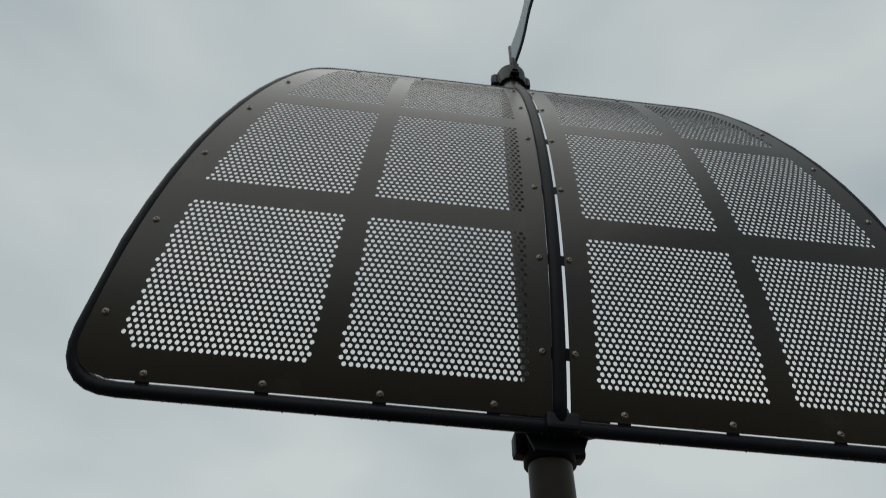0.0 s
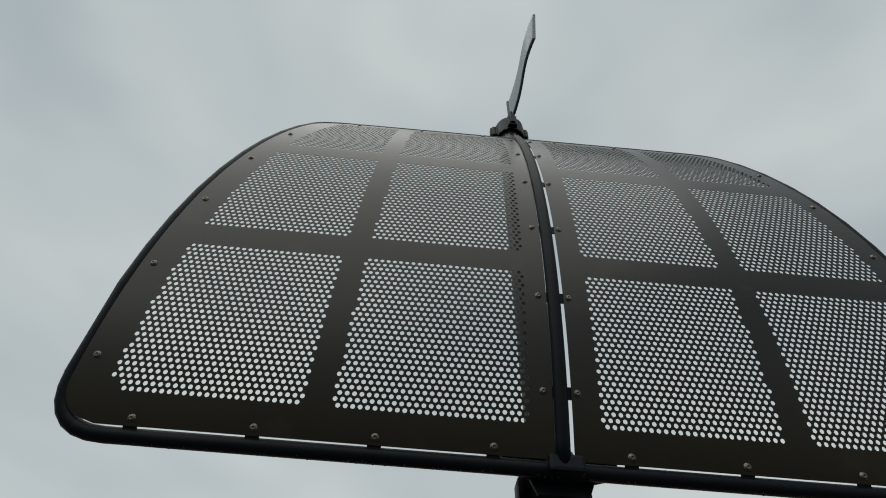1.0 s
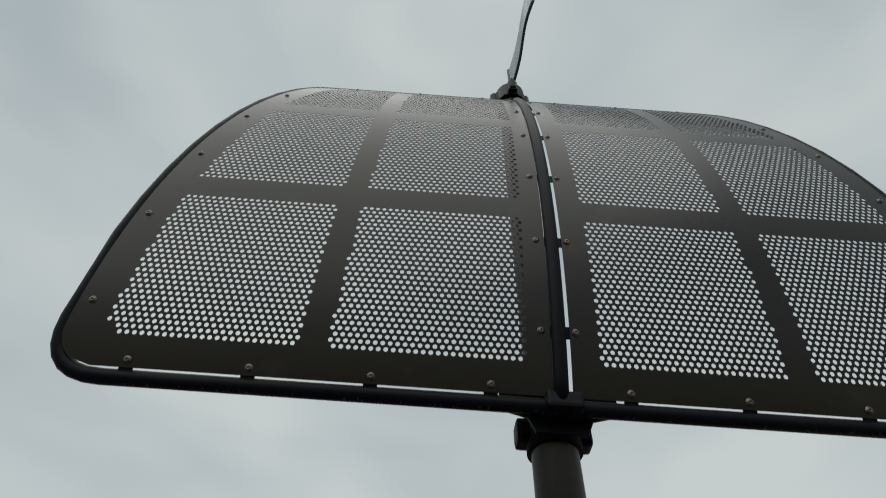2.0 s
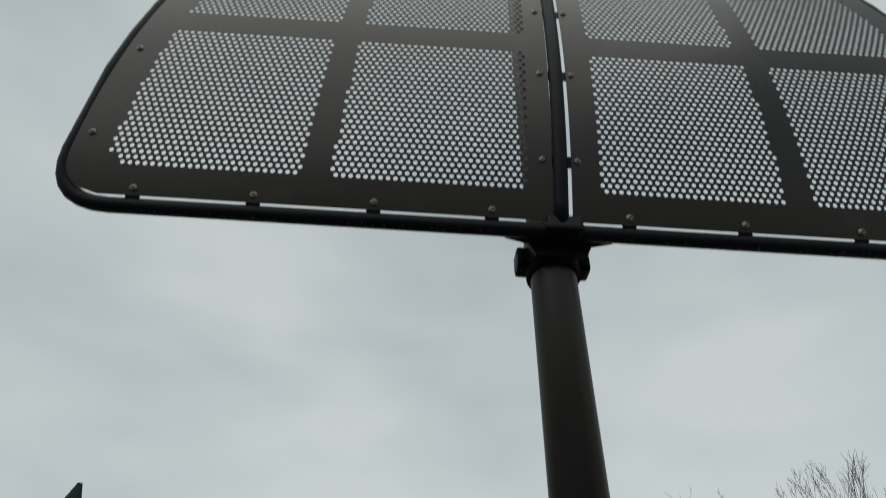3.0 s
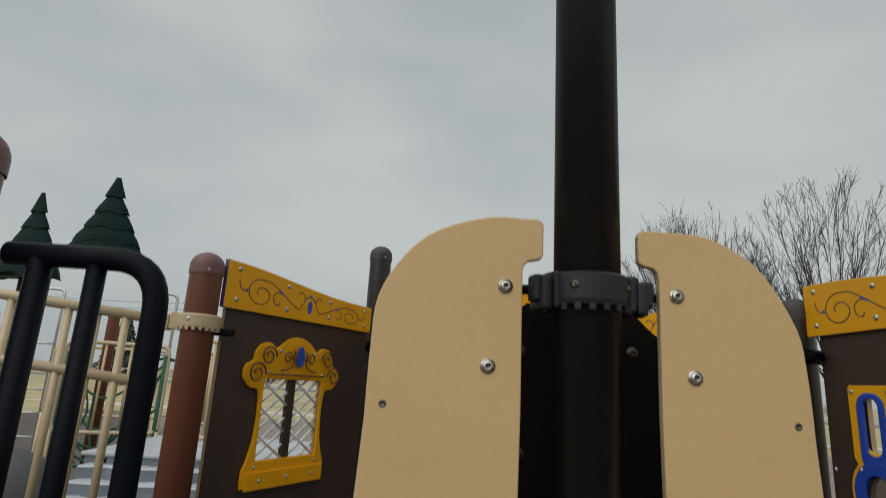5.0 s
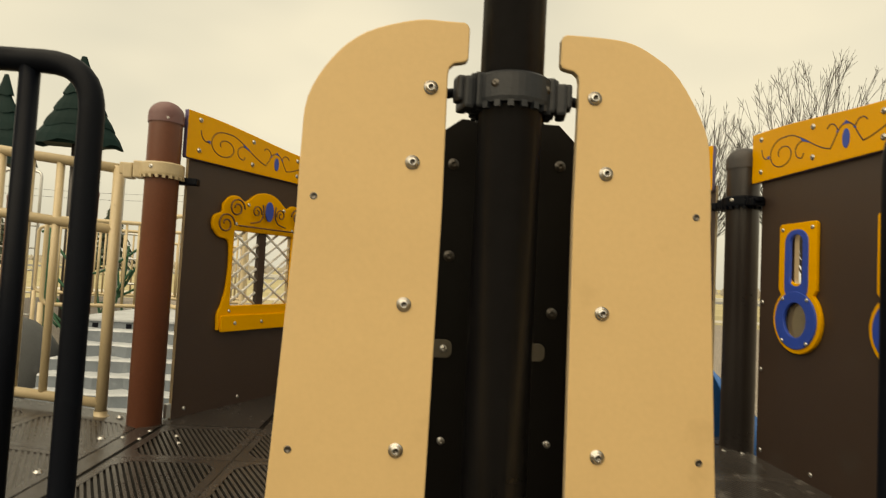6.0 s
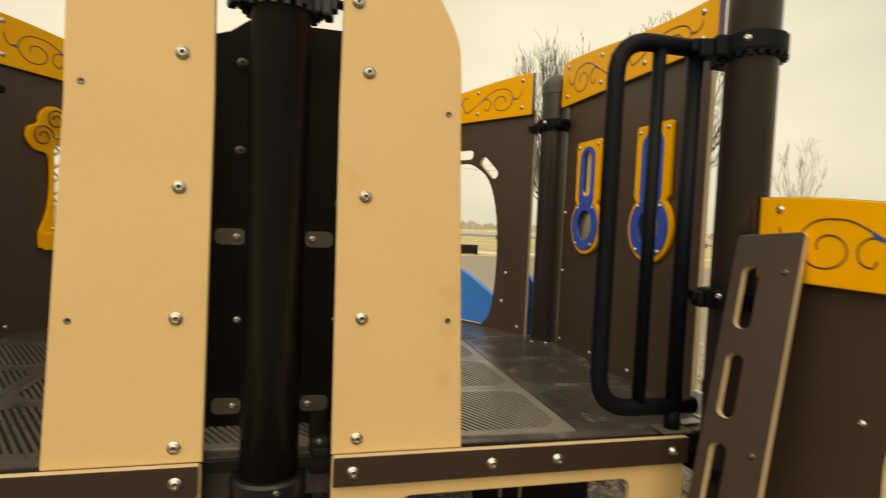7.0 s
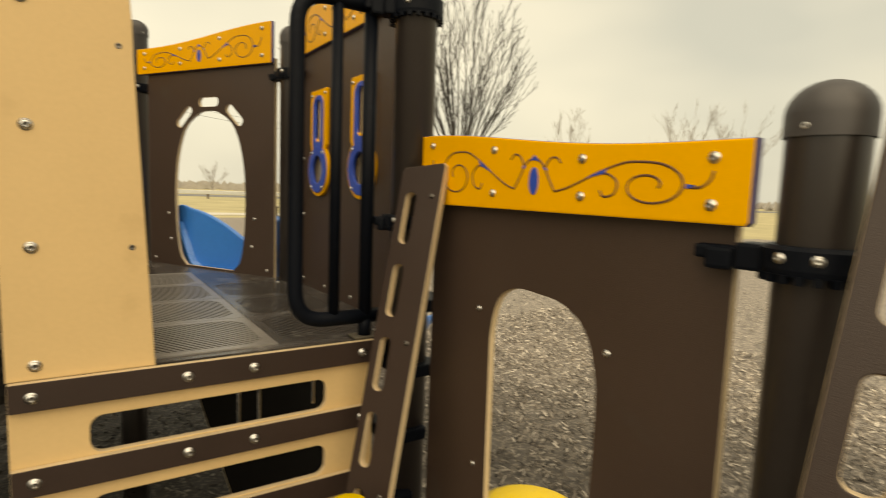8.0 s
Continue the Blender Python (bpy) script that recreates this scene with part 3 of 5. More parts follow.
def tan_outline(side):
    """Right-hand panel: x from the mast outwards, y up from its foot."""
    h = 1.167
    pts = [(0.140, 0.0), (0.455, 0.0), (0.438, 0.35), (0.418, 0.78)]
    rim = [(0.418, 0.80, 0), (0.414, 0.90, 0), (0.401, 0.988, 0), (0.343, 1.091, 0), (0.283, 1.139, 0), (0.226, 1.162, 0), (0.14, h, 0)]
    if side < 0:
        h = 1.177
        rim = [(0.418, 0.80, 0), (0.417, 0.91, 0), (0.410, 1.005, 0), (0.366, 1.087, 0), (0.302, 1.143, 0), (0.205, 1.175, 0), (0.14, h, 0)]
    pts += [(p.x, p.y) for p in smooth_line(rim, 4)][1:]
    pts += [(0.106, h), (0.098, h - 0.004), (0.094, h - 0.012), (0.094, 1.104), (0.098, 1.097), (0.106, 1.094), (0.122, 1.091), (0.131, 1.083), (0.134, 1.07), (0.132, 0.8)]
    return pts


for side in (-1, 1):
    t = thing("tan_panel", pose(0, -0.0905, Z0), "tan plastic panel with a rounded shoulder beside the mast", "panel", "tan panels flanking the mast")
    o = tan_outline(side)
    part("board", plate("board", [(x * side, y) for x, y in (o if side > 0 else o[::-1])], [], 0.019, [M_TAN, M_CORE], 0.003), t, wall_frame((0, 0, 0), (1, 0, 0)))
    for x, z in ((0.167, 1.038), (0.196, 0.885), (0.198, 0.603), (0.199, 0.32), (0.198, 0.036)):
        part("bolt", BOLT, t, wall_frame((side * x, -0.0098, z), (1, 0, 0)))
    for x, z in ((0.386, 0.807), (0.406, 0.315)):
        part("blind_hole", PLUG, t, wall_frame((side * x, -0.0093, z), (1, 0, 0)))

# boards behind the mast, shade put into their near-black colour, with their clips
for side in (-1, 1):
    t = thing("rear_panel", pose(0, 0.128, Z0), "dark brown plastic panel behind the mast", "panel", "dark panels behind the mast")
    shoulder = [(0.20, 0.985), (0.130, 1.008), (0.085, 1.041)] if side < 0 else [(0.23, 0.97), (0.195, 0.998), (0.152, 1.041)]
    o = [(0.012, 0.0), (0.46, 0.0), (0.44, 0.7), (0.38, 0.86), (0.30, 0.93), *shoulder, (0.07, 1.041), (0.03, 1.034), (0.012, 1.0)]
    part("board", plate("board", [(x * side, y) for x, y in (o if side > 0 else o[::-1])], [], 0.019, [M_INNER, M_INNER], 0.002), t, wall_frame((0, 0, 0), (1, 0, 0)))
    for x, z in ((0.10, 0.93), (0.10, 0.71), (0.098, 0.277)) if side < 0 else ((0.158, 0.94), (0.152, 0.585), (0.152, 0.277)):
        part("bolt", SMALL_BOLT if z < 0.5 else DARK_BOLT, t, wall_frame((side * x, -0.0098, z), (1, 0, 0)))
    for z in (0.492, 0.053):
        c = part("clip", plate("clip", box_poly(-0.040, -0.021, 0.032, 0.021, 0.015), [], 0.004, [M_ZINC], 0.001), t, wall_frame((-0.115 if side < 0 else 0.098, -0.012, z), (-side, 0, 0), (0, 0, 1)), "grey steel clip")
        part("bolt", SMALL_BOLT, c, pose(0.012, 0, -0.003 * side, 0 if side < 0 else 180))

# black moulded shoe at the foot of the mast, by the climbing board
shoe = thing("mast_shoe", pose(0, 0, 0), "black moulded plastic shoe beside the mast foot", "bracket")
part("block", box_mesh("block", (0.090, -0.076, 0.855), (0.140, 0.112, 0.950), M_INNER, 0.014), shoe)
part("rib", box_mesh("rib", (0.096, -0.083, 0.905), (0.134, -0.072, 0.925), M_INNER, 0.004), shoe)
part("bolt", SMALL_DARK_BOLT, shoe, wall_frame((0.113, -0.077, 0.938), (1, 0, 0)))

# ---- deck ----
deck = tagged(thing("deck", pose(0, 0, Z0), "dark brown coated metal deck with slotted and smooth plates", "deck"), kind="structure")
HEX = [(-1.243, -0.075), (1.243, -0.075), (1.243, 1.165), (0.62, 2.235), (-0.62, 2.235), (-1.243, 1.165)]


def clip_half(poly, nx, ny, c):
    """The part of a flat polygon where nx * x + ny * y <= c."""
    out = []
    for k, p in enumerate(poly):
        q = poly[(k + 1) % len(poly)]
        dp, dq = nx * p[0] + ny * p[1] - c, nx * q[0] + ny * q[1] - c
        if dp <= 0:
            out.append(p)
        if dp * dq < 0:
            f = dp / (dp - dq)
            out.append((p[0] + (q[0] - p[0]) * f, p[1] + (q[1] - p[1]) * f))
    return out


def add_prism(bm, poly, z0, z1):
    lo, hi = [bm.verts.new((x, y, z0)) for x, y in poly], [bm.verts.new((x, y, z1)) for x, y in poly]
    bm.faces.new(hi)
    for k in range(len(poly)):
        bm.faces.new((lo[k], lo[(k + 1) % len(poly)], hi[(k + 1) % len(poly)], hi[k]))


def slotted_module(w, d, angle, mats):
    """A deck plate: a plain rim with cut corners round a field of narrow slanting bars."""
    bm = bmesh.new()
    rim, cut = 0.030, 0.045
    field = [(rim + cut, rim), (w - rim - cut, rim), (w - rim, rim + cut), (w - rim, d - rim - cut), (w - rim - cut, d - rim), (rim + cut, d - rim), (rim, d - rim - cut), (rim, rim + cut)]
    for (x0, y0), (x1, y1) in (((0, 0), (w, rim)), ((0, d - rim), (w, d)), ((0, rim), (rim, d - rim)), ((w - rim, rim), (w, d - rim))):
        add_prism(bm, [(x0, y0), (x1, y0), (x1, y1), (x0, y1)], -0.012, 0.0)
    for sx, sy in ((0, 0), (1, 0), (1, 1), (0, 1)):
        cx, cy = (w - rim if sx else rim), (d - rim if sy else rim)
        tri = [(cx, cy), (cx + (-cut if sx else cut), cy), (cx, cy + (-cut if sy else cut))]
        add_prism(bm, tri if sx == sy else tri[::-1], -0.012, 0.0)
    rim_faces = len(bm.faces)
    nx, ny = -math.sin(radians(angle)), math.cos(radians(angle))
    offs = [nx * x + ny * y for x, y in field]
    c = min(offs)
    while c < max(offs):
        bar = clip_half(clip_half(field, nx, ny, c + 0.0092), -nx, -ny, -c)
        if len(bar) > 2:
            add_prism(bm, bar, -0.012, -0.001)
        c += 0.0172
    bmesh.ops.recalc_face_normals(bm, faces=bm.faces)
    bm.faces.ensure_lookup_table()
    for f in bm.faces[rim_faces:]:
        f.material_index = 1
    return mesh_of(bm, "slotted_plate", mats)


# base sheet under everything, then modules that fit inside the outline
# its near-black colour stands in for the shade seen through the slots
part("tray", plate("tray", HEX, [], 0.03, [M_INNER], 0.003), deck, pose(0, 0, -0.0235))


def in_hex(x, y, inset=0.0):
    if not (-1.243 + inset < x < 1.243 - inset and -0.08 < y < 2.235 - inset):
        return False
    return y <= 1.165 or abs(x) < 0.62 + (2.235 - y) * 0.623 / 1.07 - inset


SLOT, SLOT_WORNSHEEN = slotted_module(0.388, 0.388, -60, [M_DECK, M_SLAT]), slotted_module(0.388, 0.388, -60, [M_WORNSHEEN, M_WORNSHEENSLAT])
SLOT_SCUFF = slotted_module(0.388, 0.388, -60, [M_SCUFF, M_SCUFF])
for i in range(6):
    for j in range(6):
        x, y = -1.15 + i * 0.391, -0.026 + j * 0.391
        if all(in_hex(px_, py_, 0.02) for px_, py_ in ((x, y), (x + 0.385, y), (x, y + 0.385), (x + 0.385, y + 0.385))):
            part("slotted_plate", SLOT_WORNSHEEN if 1 < i < 5 else SLOT_SCUFF if i == 5 else SLOT, deck, pose(x, y, 0))


def rim_plates():
    """Plain margins where no module fits, cut to the deck's outline."""
    bm = bmesh.new()
    c = 0.0652
    for i in range(-20, 20):
        for j in range(-1, 36):
            x, y = i * c, j * c
            ii, jj = math.floor((x + c / 2 + 1.15) / 0.391), math.floor((y + c / 2 + 0.026) / 0.391)
            mx, my = -1.15 + ii * 0.391, -0.026 + jj * 0.391
            if 0 <= ii < 6 and 0 <= jj < 6 and all(in_hex(a, b, 0.02) for a, b in ((mx, my), (mx + 0.385, my), (mx, my + 0.385), (mx + 0.385, my + 0.385))):
                continue
            cell = [(x, y), (x + c, y), (x + c, y + c), (x, y + c)]
            for k, (ax, ay) in enumerate(HEX):
                bx, by = HEX[(k + 1) % 6]
                nx, ny = by - ay, ax - bx
                cell = clip_half(cell, nx, ny, nx * ax + ny * ay) if len(cell) > 2 else []
            if len(cell) > 2:
                old = set(bm.faces)
                add_prism(bm, cell, -0.016, -0.004)
                for f in set(bm.faces) - old:
                    f.material_index = 1 if y > 1.85 and abs(x) < 0.5 else 2 if x > 0.6 else 0
    bmesh.ops.remove_doubles(bm, verts=bm.verts, dist=1e-4)
    bmesh.ops.recalc_face_normals(bm, faces=bm.faces)
    return mesh_of(bm, "margin_plate", [M_DECK, M_WORNSHEEN, M_SCUFF])


part("margin_plate", rim_plates(), deck)
part("skirt", plate("skirt", [(x * 0.985, 0.02 + (y - 0.02) * 0.985 if y > 0 else y + 0.06) for x, y in HEX], [[(x * 0.955, 0.05 + (y - 0.05) * 0.955 if y > 0 else y + 0.09) for x, y in HEX]], 0.08, [M_DECK], 0.002), deck, pose(0, 0, -0.09))

# ---- posts ----
PA, PB, PC, PD, PE, PF, PG = (-1.25, 1.18), (-0.625, 2.27), (0.625, 2.27), (1.225, 1.13), (1.205, -0.122), (-1.24, -0.10), (1.240, -1.310)
post_a = post("corner_post", *PA, 2.182, 0.0655, M_RED, "reddish brown painted steel post with a domed cap", M_CAP)
post("corner_post", *PF, 2.15, 0.0655, M_RED, "reddish brown painted steel post with a domed cap", M_CAP)
post_b = post("corner_post", *PB, 2.515, 0.0655, M_POST, "dark brown steel post with a rounded cap", M_DARKCAP)
post_c = post("corner_post", *PC, 2.30, 0.0655, M_POST, "dark brown steel post with a rounded cap", M_DARKCAP)
post_d = post("corner_post", *PD, 2.13, 0.0655, M_POST, "dark brown steel post with a rounded cap", M_DARKCAP)
post_e = post("tall_post", *PE, 3.12, 0.0655, M_POST, "tall dark brown steel post at the climbing entrance", M_DARKCAP)
post_g = post("corner_post", *PG, 1.530, 0.0575, M_POST, "slim dark brown steel post with a domed grey cap", M_DARKCAP, 173)
collar(post_a, 0, 0, 1.955, 0.0655, M_RAILTAN, ((185, 0.10, 0.06),), 0, 0.055, (262,))
part("wall_clip", box_mesh("wall_clip", (0.045, 0.02, 1.905), (0.135, 0.06, 1.935), M_BLACK, 0.006), post_a, label="black wall clip")
collar(post_b, 0, 0, 1.96, 0.0655, M_BLACK, ((240, 0.07, 0.04), (0, 0.07, 0.04)), 0, 0.045, (270,))
collar(post_c, 0, 0, 1.96, 0.0655, M_BLACK, ((300, 0.07, 0.04), (180, 0.07, 0.04)), 0, 0.045, (270,))
collar(post_d, 0, 0, 1.955, 0.0655, M_BLACK, ((125, 0.08, 0.03), (265, 0.08, 0.03)), 0, 0.045, (210, 250))
collar(post_e, 0, 0, 1.965, 0.0655, M_BLACK, ((165, 0.10, 0.045), (95, 0.07, 0.04)), 0, 0.055, (220,))
collar(post_e, 0, 0, 1.30, 0.0655, M_BLACK, ((165, 0.055, 0.038),), 0, 0.04, (200,))
collar(post_g, 0, 0, 1.315, 0.0575, M_BLACK, ((98, 0.125, 0.035),), 0, 0.045, (205, 165), SMALL_BOLT)


# ---- yellow scrollwork boards ----
def sign_top(u):
    """Height of the board at u (0 the tall end, 1 the low end)."""
    return 0.145 + 0.062 * (0.5 + 0.5 * math.cos(math.pi * min(1.0, u * 1.05))) ** 1.3


def spiral(cx, cy, r0, r1, a0, turns, n=22, sy=1.0):
    return [(cx + (r0 + (r1 - r0) * k / n) * math.cos(radians(a0 + 360 * turns * k / n)), cy + sy * (r0 + (r1 - r0) * k / n) * math.sin(radians(a0 + 360 * turns * k / n))) for k in range(n + 1)]


def scroll_lines():
    """Half a scroll from the end (u=0) to the middle (u=0.5), as lines of (u, share of the height)."""
    big = [(u, 0.43 + (w - 0.43) * 4.5) for u, w in spiral(0.190, 0.43, 0.022, 0.082, 198, -1.3, 32)]
    arm = [big[-1], (0.238, 0.80), (0.28, 0.71), (0.32, 0.59), (0.36, 0.45), (0.40, 0.33), (0.432, 0.27)]
    hook = [(0.318, 0.60), (0.285, 0.60), (0.262, 0.47), (0.268, 0.29), (0.294, 0.23), (0.304, 0.33)]
    tail = [(0.064, 0.66), (0.070, 0.52), (0.088, 0.42), (0.113, 0.43)]
    peak = [(0.432, 0.27), (0.452, 0.48), (0.472, 0.70), (0.5, 0.82)]
    curl = [(0.466, 0.65), (0.450, 0.80), (0.430, 0.83), (0.416, 0.74)]
    return big, arm, hook, tail, peak, curl


def sign_mesh(length, flip):
    n = 24
    top = [(length * k / n, sign_top(k / n)) for k in range(n + 1)]
    outline = [(0.006, 0.0), (length - 0.006, 0.0), (length, 0.006)] + [(x, y) for x, y in top[::-1]] + [(0, 0.006)]
    if flip:
        outline = [(length - x, y) for x, y in outline[::-1]]
    return plate("board", outline, [], 0.026, [M_YELLOW, M_PURPLE], 0.004)


def sign_grooves(parent, length, flip):
    def place(u, w):
        h = sign_top(u)
        x = length * (1 - u if flip else u)
        return Vector((x, 0.012 + w * (h - 0.024), 0.0120))

    for half in (0, 1):
        for line in scroll_lines():
            pts = [place(1 - u if half else u, w) for u, w in line]
            part("groove", tube("groove", smooth_line(pts, 3), 0.0031, M_GROOVE, 5), parent)
        # blue shows where the carving widens at a fork
        for spot in (((0.286, 0.70), (0.318, 0.60), (0.345, 0.50), (0.318, 0.565), (0.296, 0.60)), ((0.457, 0.61), (0.464, 0.665), (0.471, 0.66), (0.466, 0.61)), ((0.094, 0.45), (0.113, 0.47), (0.113, 0.39))):
            pts = [place(1 - u if half else u, w) for u, w in spot]
            turn = sum(a.x * b.y - b.x * a.y for a, b in zip(pts, pts[1:] + pts[:1]))
            pts = [(q.x, q.y) for q in (pts if turn > 0 else pts[::-1])]
            part("inlay", plate("inlay", pts, [], 0.003, [M_BLUE], 0.0004), parent, pose(0, 0, 0.0134))
    pts = [place(u, w) for u, w in ((0.486, 0.745), (0.5, 0.765), (0.514, 0.745), (0.5, 0.85))]
    pts = [(q.x, q.y) for q in (pts[::-1] if flip else pts)]
    part("inlay", plate("inlay", pts, [], 0.003, [M_BLUE], 0.0004), parent, pose(0, 0, 0.0134))
    c = place(0.5, 0.42)
    part("gem", plate("gem", oval(0, 0, 0.0155, 0.033, 20), [], 0.006, [M_BLUE], 0.001), parent, pose(c.x, c.y, 0.0125), "blue oval inlay")


def sign(m, length, flip, label="yellow plastic scrollwork board with a blue oval and a violet rim"):
    t = thing("scroll_board", m, label, "board", "yellow scroll boards")
    b = part("board", sign_mesh(length, flip), t)
    sign_grooves(b, length, flip)
    for u, w in ((0.060, 0.85), (0.060, 0.20), (0.35, 0.82), (0.35, 0.22), (0.645, 0.78), (0.645, 0.26), (0.935, 0.79), (0.935, 0.23)):
        x = length * (1 - u if flip else u)
        part("bolt", BOLT, t, pose(x, sign_top(u) * w, 0.0135) @ Matrix.Scale(0.74, 4))
    return t


PANEL_MATS = [M_BROWN, M_CORE]


def foot_bolts(t, length, z=0.03):
    for k in range(4):
        part("bolt", SMALL_BOLT, t, pose(length * (0.06 + 0.29 * k), z, 0.0105))


# right side wall with two keyhole windows
L_R = 0.98
wall_r = thing("keyhole_panel", wall_frame((1.252, 1.055, Z0), (0, -1, 0)), "dark brown plastic wall panel with two keyhole windows", "panel", "wall panels of the play ship")
KEY = ((0.270, 0.657), (0.728, 0.657))
holes = []
for cx, cz in KEY:
    holes += [box_poly(cx - 0.032, cz + 0.03, cx + 0.032, cz + 0.24, 0.03), oval(cx, cz - 0.105, 0.062, 0.075, 24)]
part("board", plate("board", [(0.033, -0.02), (L_R, -0.02), (L_R, 1.13), (0.033, 1.13)], [h[::-1] for h in holes], 0.019, PANEL_MATS), wall_r)
foot_bolts(wall_r, L_R)
part("foot_clip", box_mesh("foot_clip", (L_R + 0.002, 0.0, -0.008), (L_R + 0.034, 0.068, 0.012), M_PALE, 0.004), wall_r, None, "pale plastic clip at the foot")
for z in (0.62, 0.35):
    part("bolt", SMALL_BOLT, wall_r, pose(0.052, z, 0.0105))
sign(wall_frame((1.236, 1.066, 2.026), (0, -1, 0)), 1.03, False)


def keyhole(m):
    t = thing("keyhole_window", m @ Matrix.Diagonal((1, 0.89, 1, 1)), "keyhole window with a yellow frame and blue ring", "window", "keyhole windows")
    ring = [(0.128 * math.cos(radians(a)), -0.105 + 0.138 * math.sin(radians(a))) for a in range(0, 360, 12)]
    # walk clockwise from the right shoulder round the bulb, then up the stem
    ordered = sorted(ring, key=lambda p: (math.degrees(math.atan2(p[1] + 0.105, p[0])) - 52) % 360)
    ordered = [p for p in ordered if 127 <= math.degrees(math.atan2(p[1] + 0.105, p[0])) % 360 <= 360 or math.degrees(math.atan2(p[1] + 0.105, p[0])) % 360 <= 53]
    outline = [(0.10, 0.29), (0.09, 0.30), (-0.09, 0.30), (-0.10, 0.29), (-0.10, 0.02)] + [p for p in ordered if p[1] < 0.0] + [(0.10, 0.02)]
    part("frame", plate("frame", outline, [box_poly(-0.05, 0.045, 0.05, 0.265, 0.045)[::-1], oval(0, -0.105, 0.085, 0.098, 26)[::-1]], 0.014, [M_YELLOW, M_YELLOW], 0.003), t, pose(0, 0, 0.017), "yellow plastic frame")
    part("ring", plate("ring", oval(0, -0.105, 0.110, 0.120, 30), [oval(0, -0.105, 0.060, 0.072, 26)[::-1]], 0.012, [M_BLUE, M_BLUE], 0.003), t, pose(0, 0, 0.024), "blue plastic ring")
    part("stem_lining", plate("stem_lining", box_poly(-0.062, -0.025, 0.062, 0.272, 0.055), [box_poly(-0.034, 0.035, 0.034, 0.25, 0.032)[::-1]], 0.012, [M_BLUE, M_BLUE], 0.003), t, pose(0, 0, 0.0225), "blue plastic lining")
    # pane added only to darken the view through the lower opening
    part("lens", plate("lens", oval(0, -0.105, 0.064, 0.077, 24), [], 0.003, [M_LENS], 0.0005), t, pose(0, 0, 0.0125), "grey pane added to dim the opening")
    for x, y, z in ((-0.08, 0.275, 0.0245), (0.08, 0.275, 0.0245), (-0.065, -0.02, 0.0305), (0.065, -0.02, 0.0305), (-0.065, -0.195, 0.0305), (0.065, -0.195, 0.0305)):
        part("bolt", SMALL_BOLT, t, pose(x, y, z))
    return t


for cx, cz in KEY:
    keyhole(wall_frame((1.252, 1.055 - cx, Z0 + cz), (0, -1, 0)))

# left diagonal wall with a lattice window
A_DIR = Vector((0.5, 0.866, 0))
L_D = 1.03
base_l = Vector((-1.237, 1.170, 0)) + A_DIR * 0.105
wall_l = thing("lattice_panel", wall_frame((base_l.x, base_l.y, Z0), A_DIR), "dark brown plastic wall panel round a lattice window", "panel", "wall panels of the play ship")
WX0, WX1, WZ0, WZ1 = 0.262, 0.657, 0.47, 0.825
part("board", plate("board", [(0, -0.02), (L_D, -0.02), (L_D, 1.14), (0, 1.14)], [box_poly(WX0, WZ0, WX1, WZ1, 0.01)[::-1]], 0.019, PANEL_MATS), wall_l)
foot_bolts(wall_l, L_D)
part("foot_clip", box_mesh("foot_clip", (-0.026, 0.0, -0.008), (-0.002, 0.062, 0.012), M_PALE, 0.004), wall_l, None, "pale plastic clip at the foot")
sg = base_l - A_DIR * 0.036
sign(wall_frame((sg.x + 0.02 * 0.866, sg.y - 0.02 * 0.5, 2.026), A_DIR), 1.066, False)

win = thing("lattice_window", wall_frame((base_l.x, base_l.y, Z0), A_DIR), "yellow carved window frame with white lattice panes", "window")
cxw = (WX0 + WX1) / 2
lp = smooth_line([(-0.262, 0.36, 0), (-0.264, 0.43, 0), (-0.245, 0.475, 0), (-0.222, 0.56, 0), (-0.215, 0.68, 0), (-0.228, 0.772, 0), (-0.285, 0.788, 0), (-0.324, 0.832, 0), (-0.318, 0.882, 0), (-0.276, 0.905, 0), (-0.270, 0.942, 0), (-0.232, 0.982, 0), (-0.182, 0.988, 0), (-0.14, 0.968, 0), (-0.08, 1.008, 0), (-0.03, 1.026, 0), (0.0, 1.028, 0)], 4)
pts = [(p.x, p.y) for p in lp]
outline = pts + [(-x, y) for x, y in pts[::-1][1:]]
outline = outline[::-1]
wf = part("frame", plate("frame", [(x + cxw, y) for x, y in outline], [box_poly(WX0, WZ0, WX1, WZ1, 0.012)[::-1]], 0.016, [M_YELLOW, M_YELLOW], 0.004), win, pose(0, 0, 0.018), "yellow carved plastic frame")
part("ledge", plate("ledge", box_poly(cxw - 0.25, 0.35, cxw + 0.25, 0.425, 0.006), [], 0.012, [M_YELLOW, M_YELLOW], 0.003), win, pose(0, 0, 0.031), "yellow window ledge")
for sgn in (-1, 1):
    for cx, cz, r in ((0.266, 0.849, 0.051), (0.206, 0.928, 0.047)):
        line = [Vector((cxw + sgn * x, y, 0.0255)) for x, y in spiral(cx, cz, 0.014, r, 0, 1.5, 24)]
        part("groove", tube("groove", line, 0.0042, M_GROOVE, 5), wf)
    line = [Vector((cxw + sgn * x, y, 0.0255)) for x, y in spiral(0.082, 0.925, 0.008, 0.032, 90, 1.3, 16)]
    part("groove", tube("groove", line, 0.0036, M_GROOVE, 5), wf)
    line = [Vector((cxw + sgn * x, y, 0.0255)) for x, y in ((0.045, 0.965), (0.04, 0.92), (0.062, 0.880), (0.12, 0.866))]
    part("groove", tube("groove", smooth_line(line, 3), 0.0036, M_GROOVE, 5), wf)
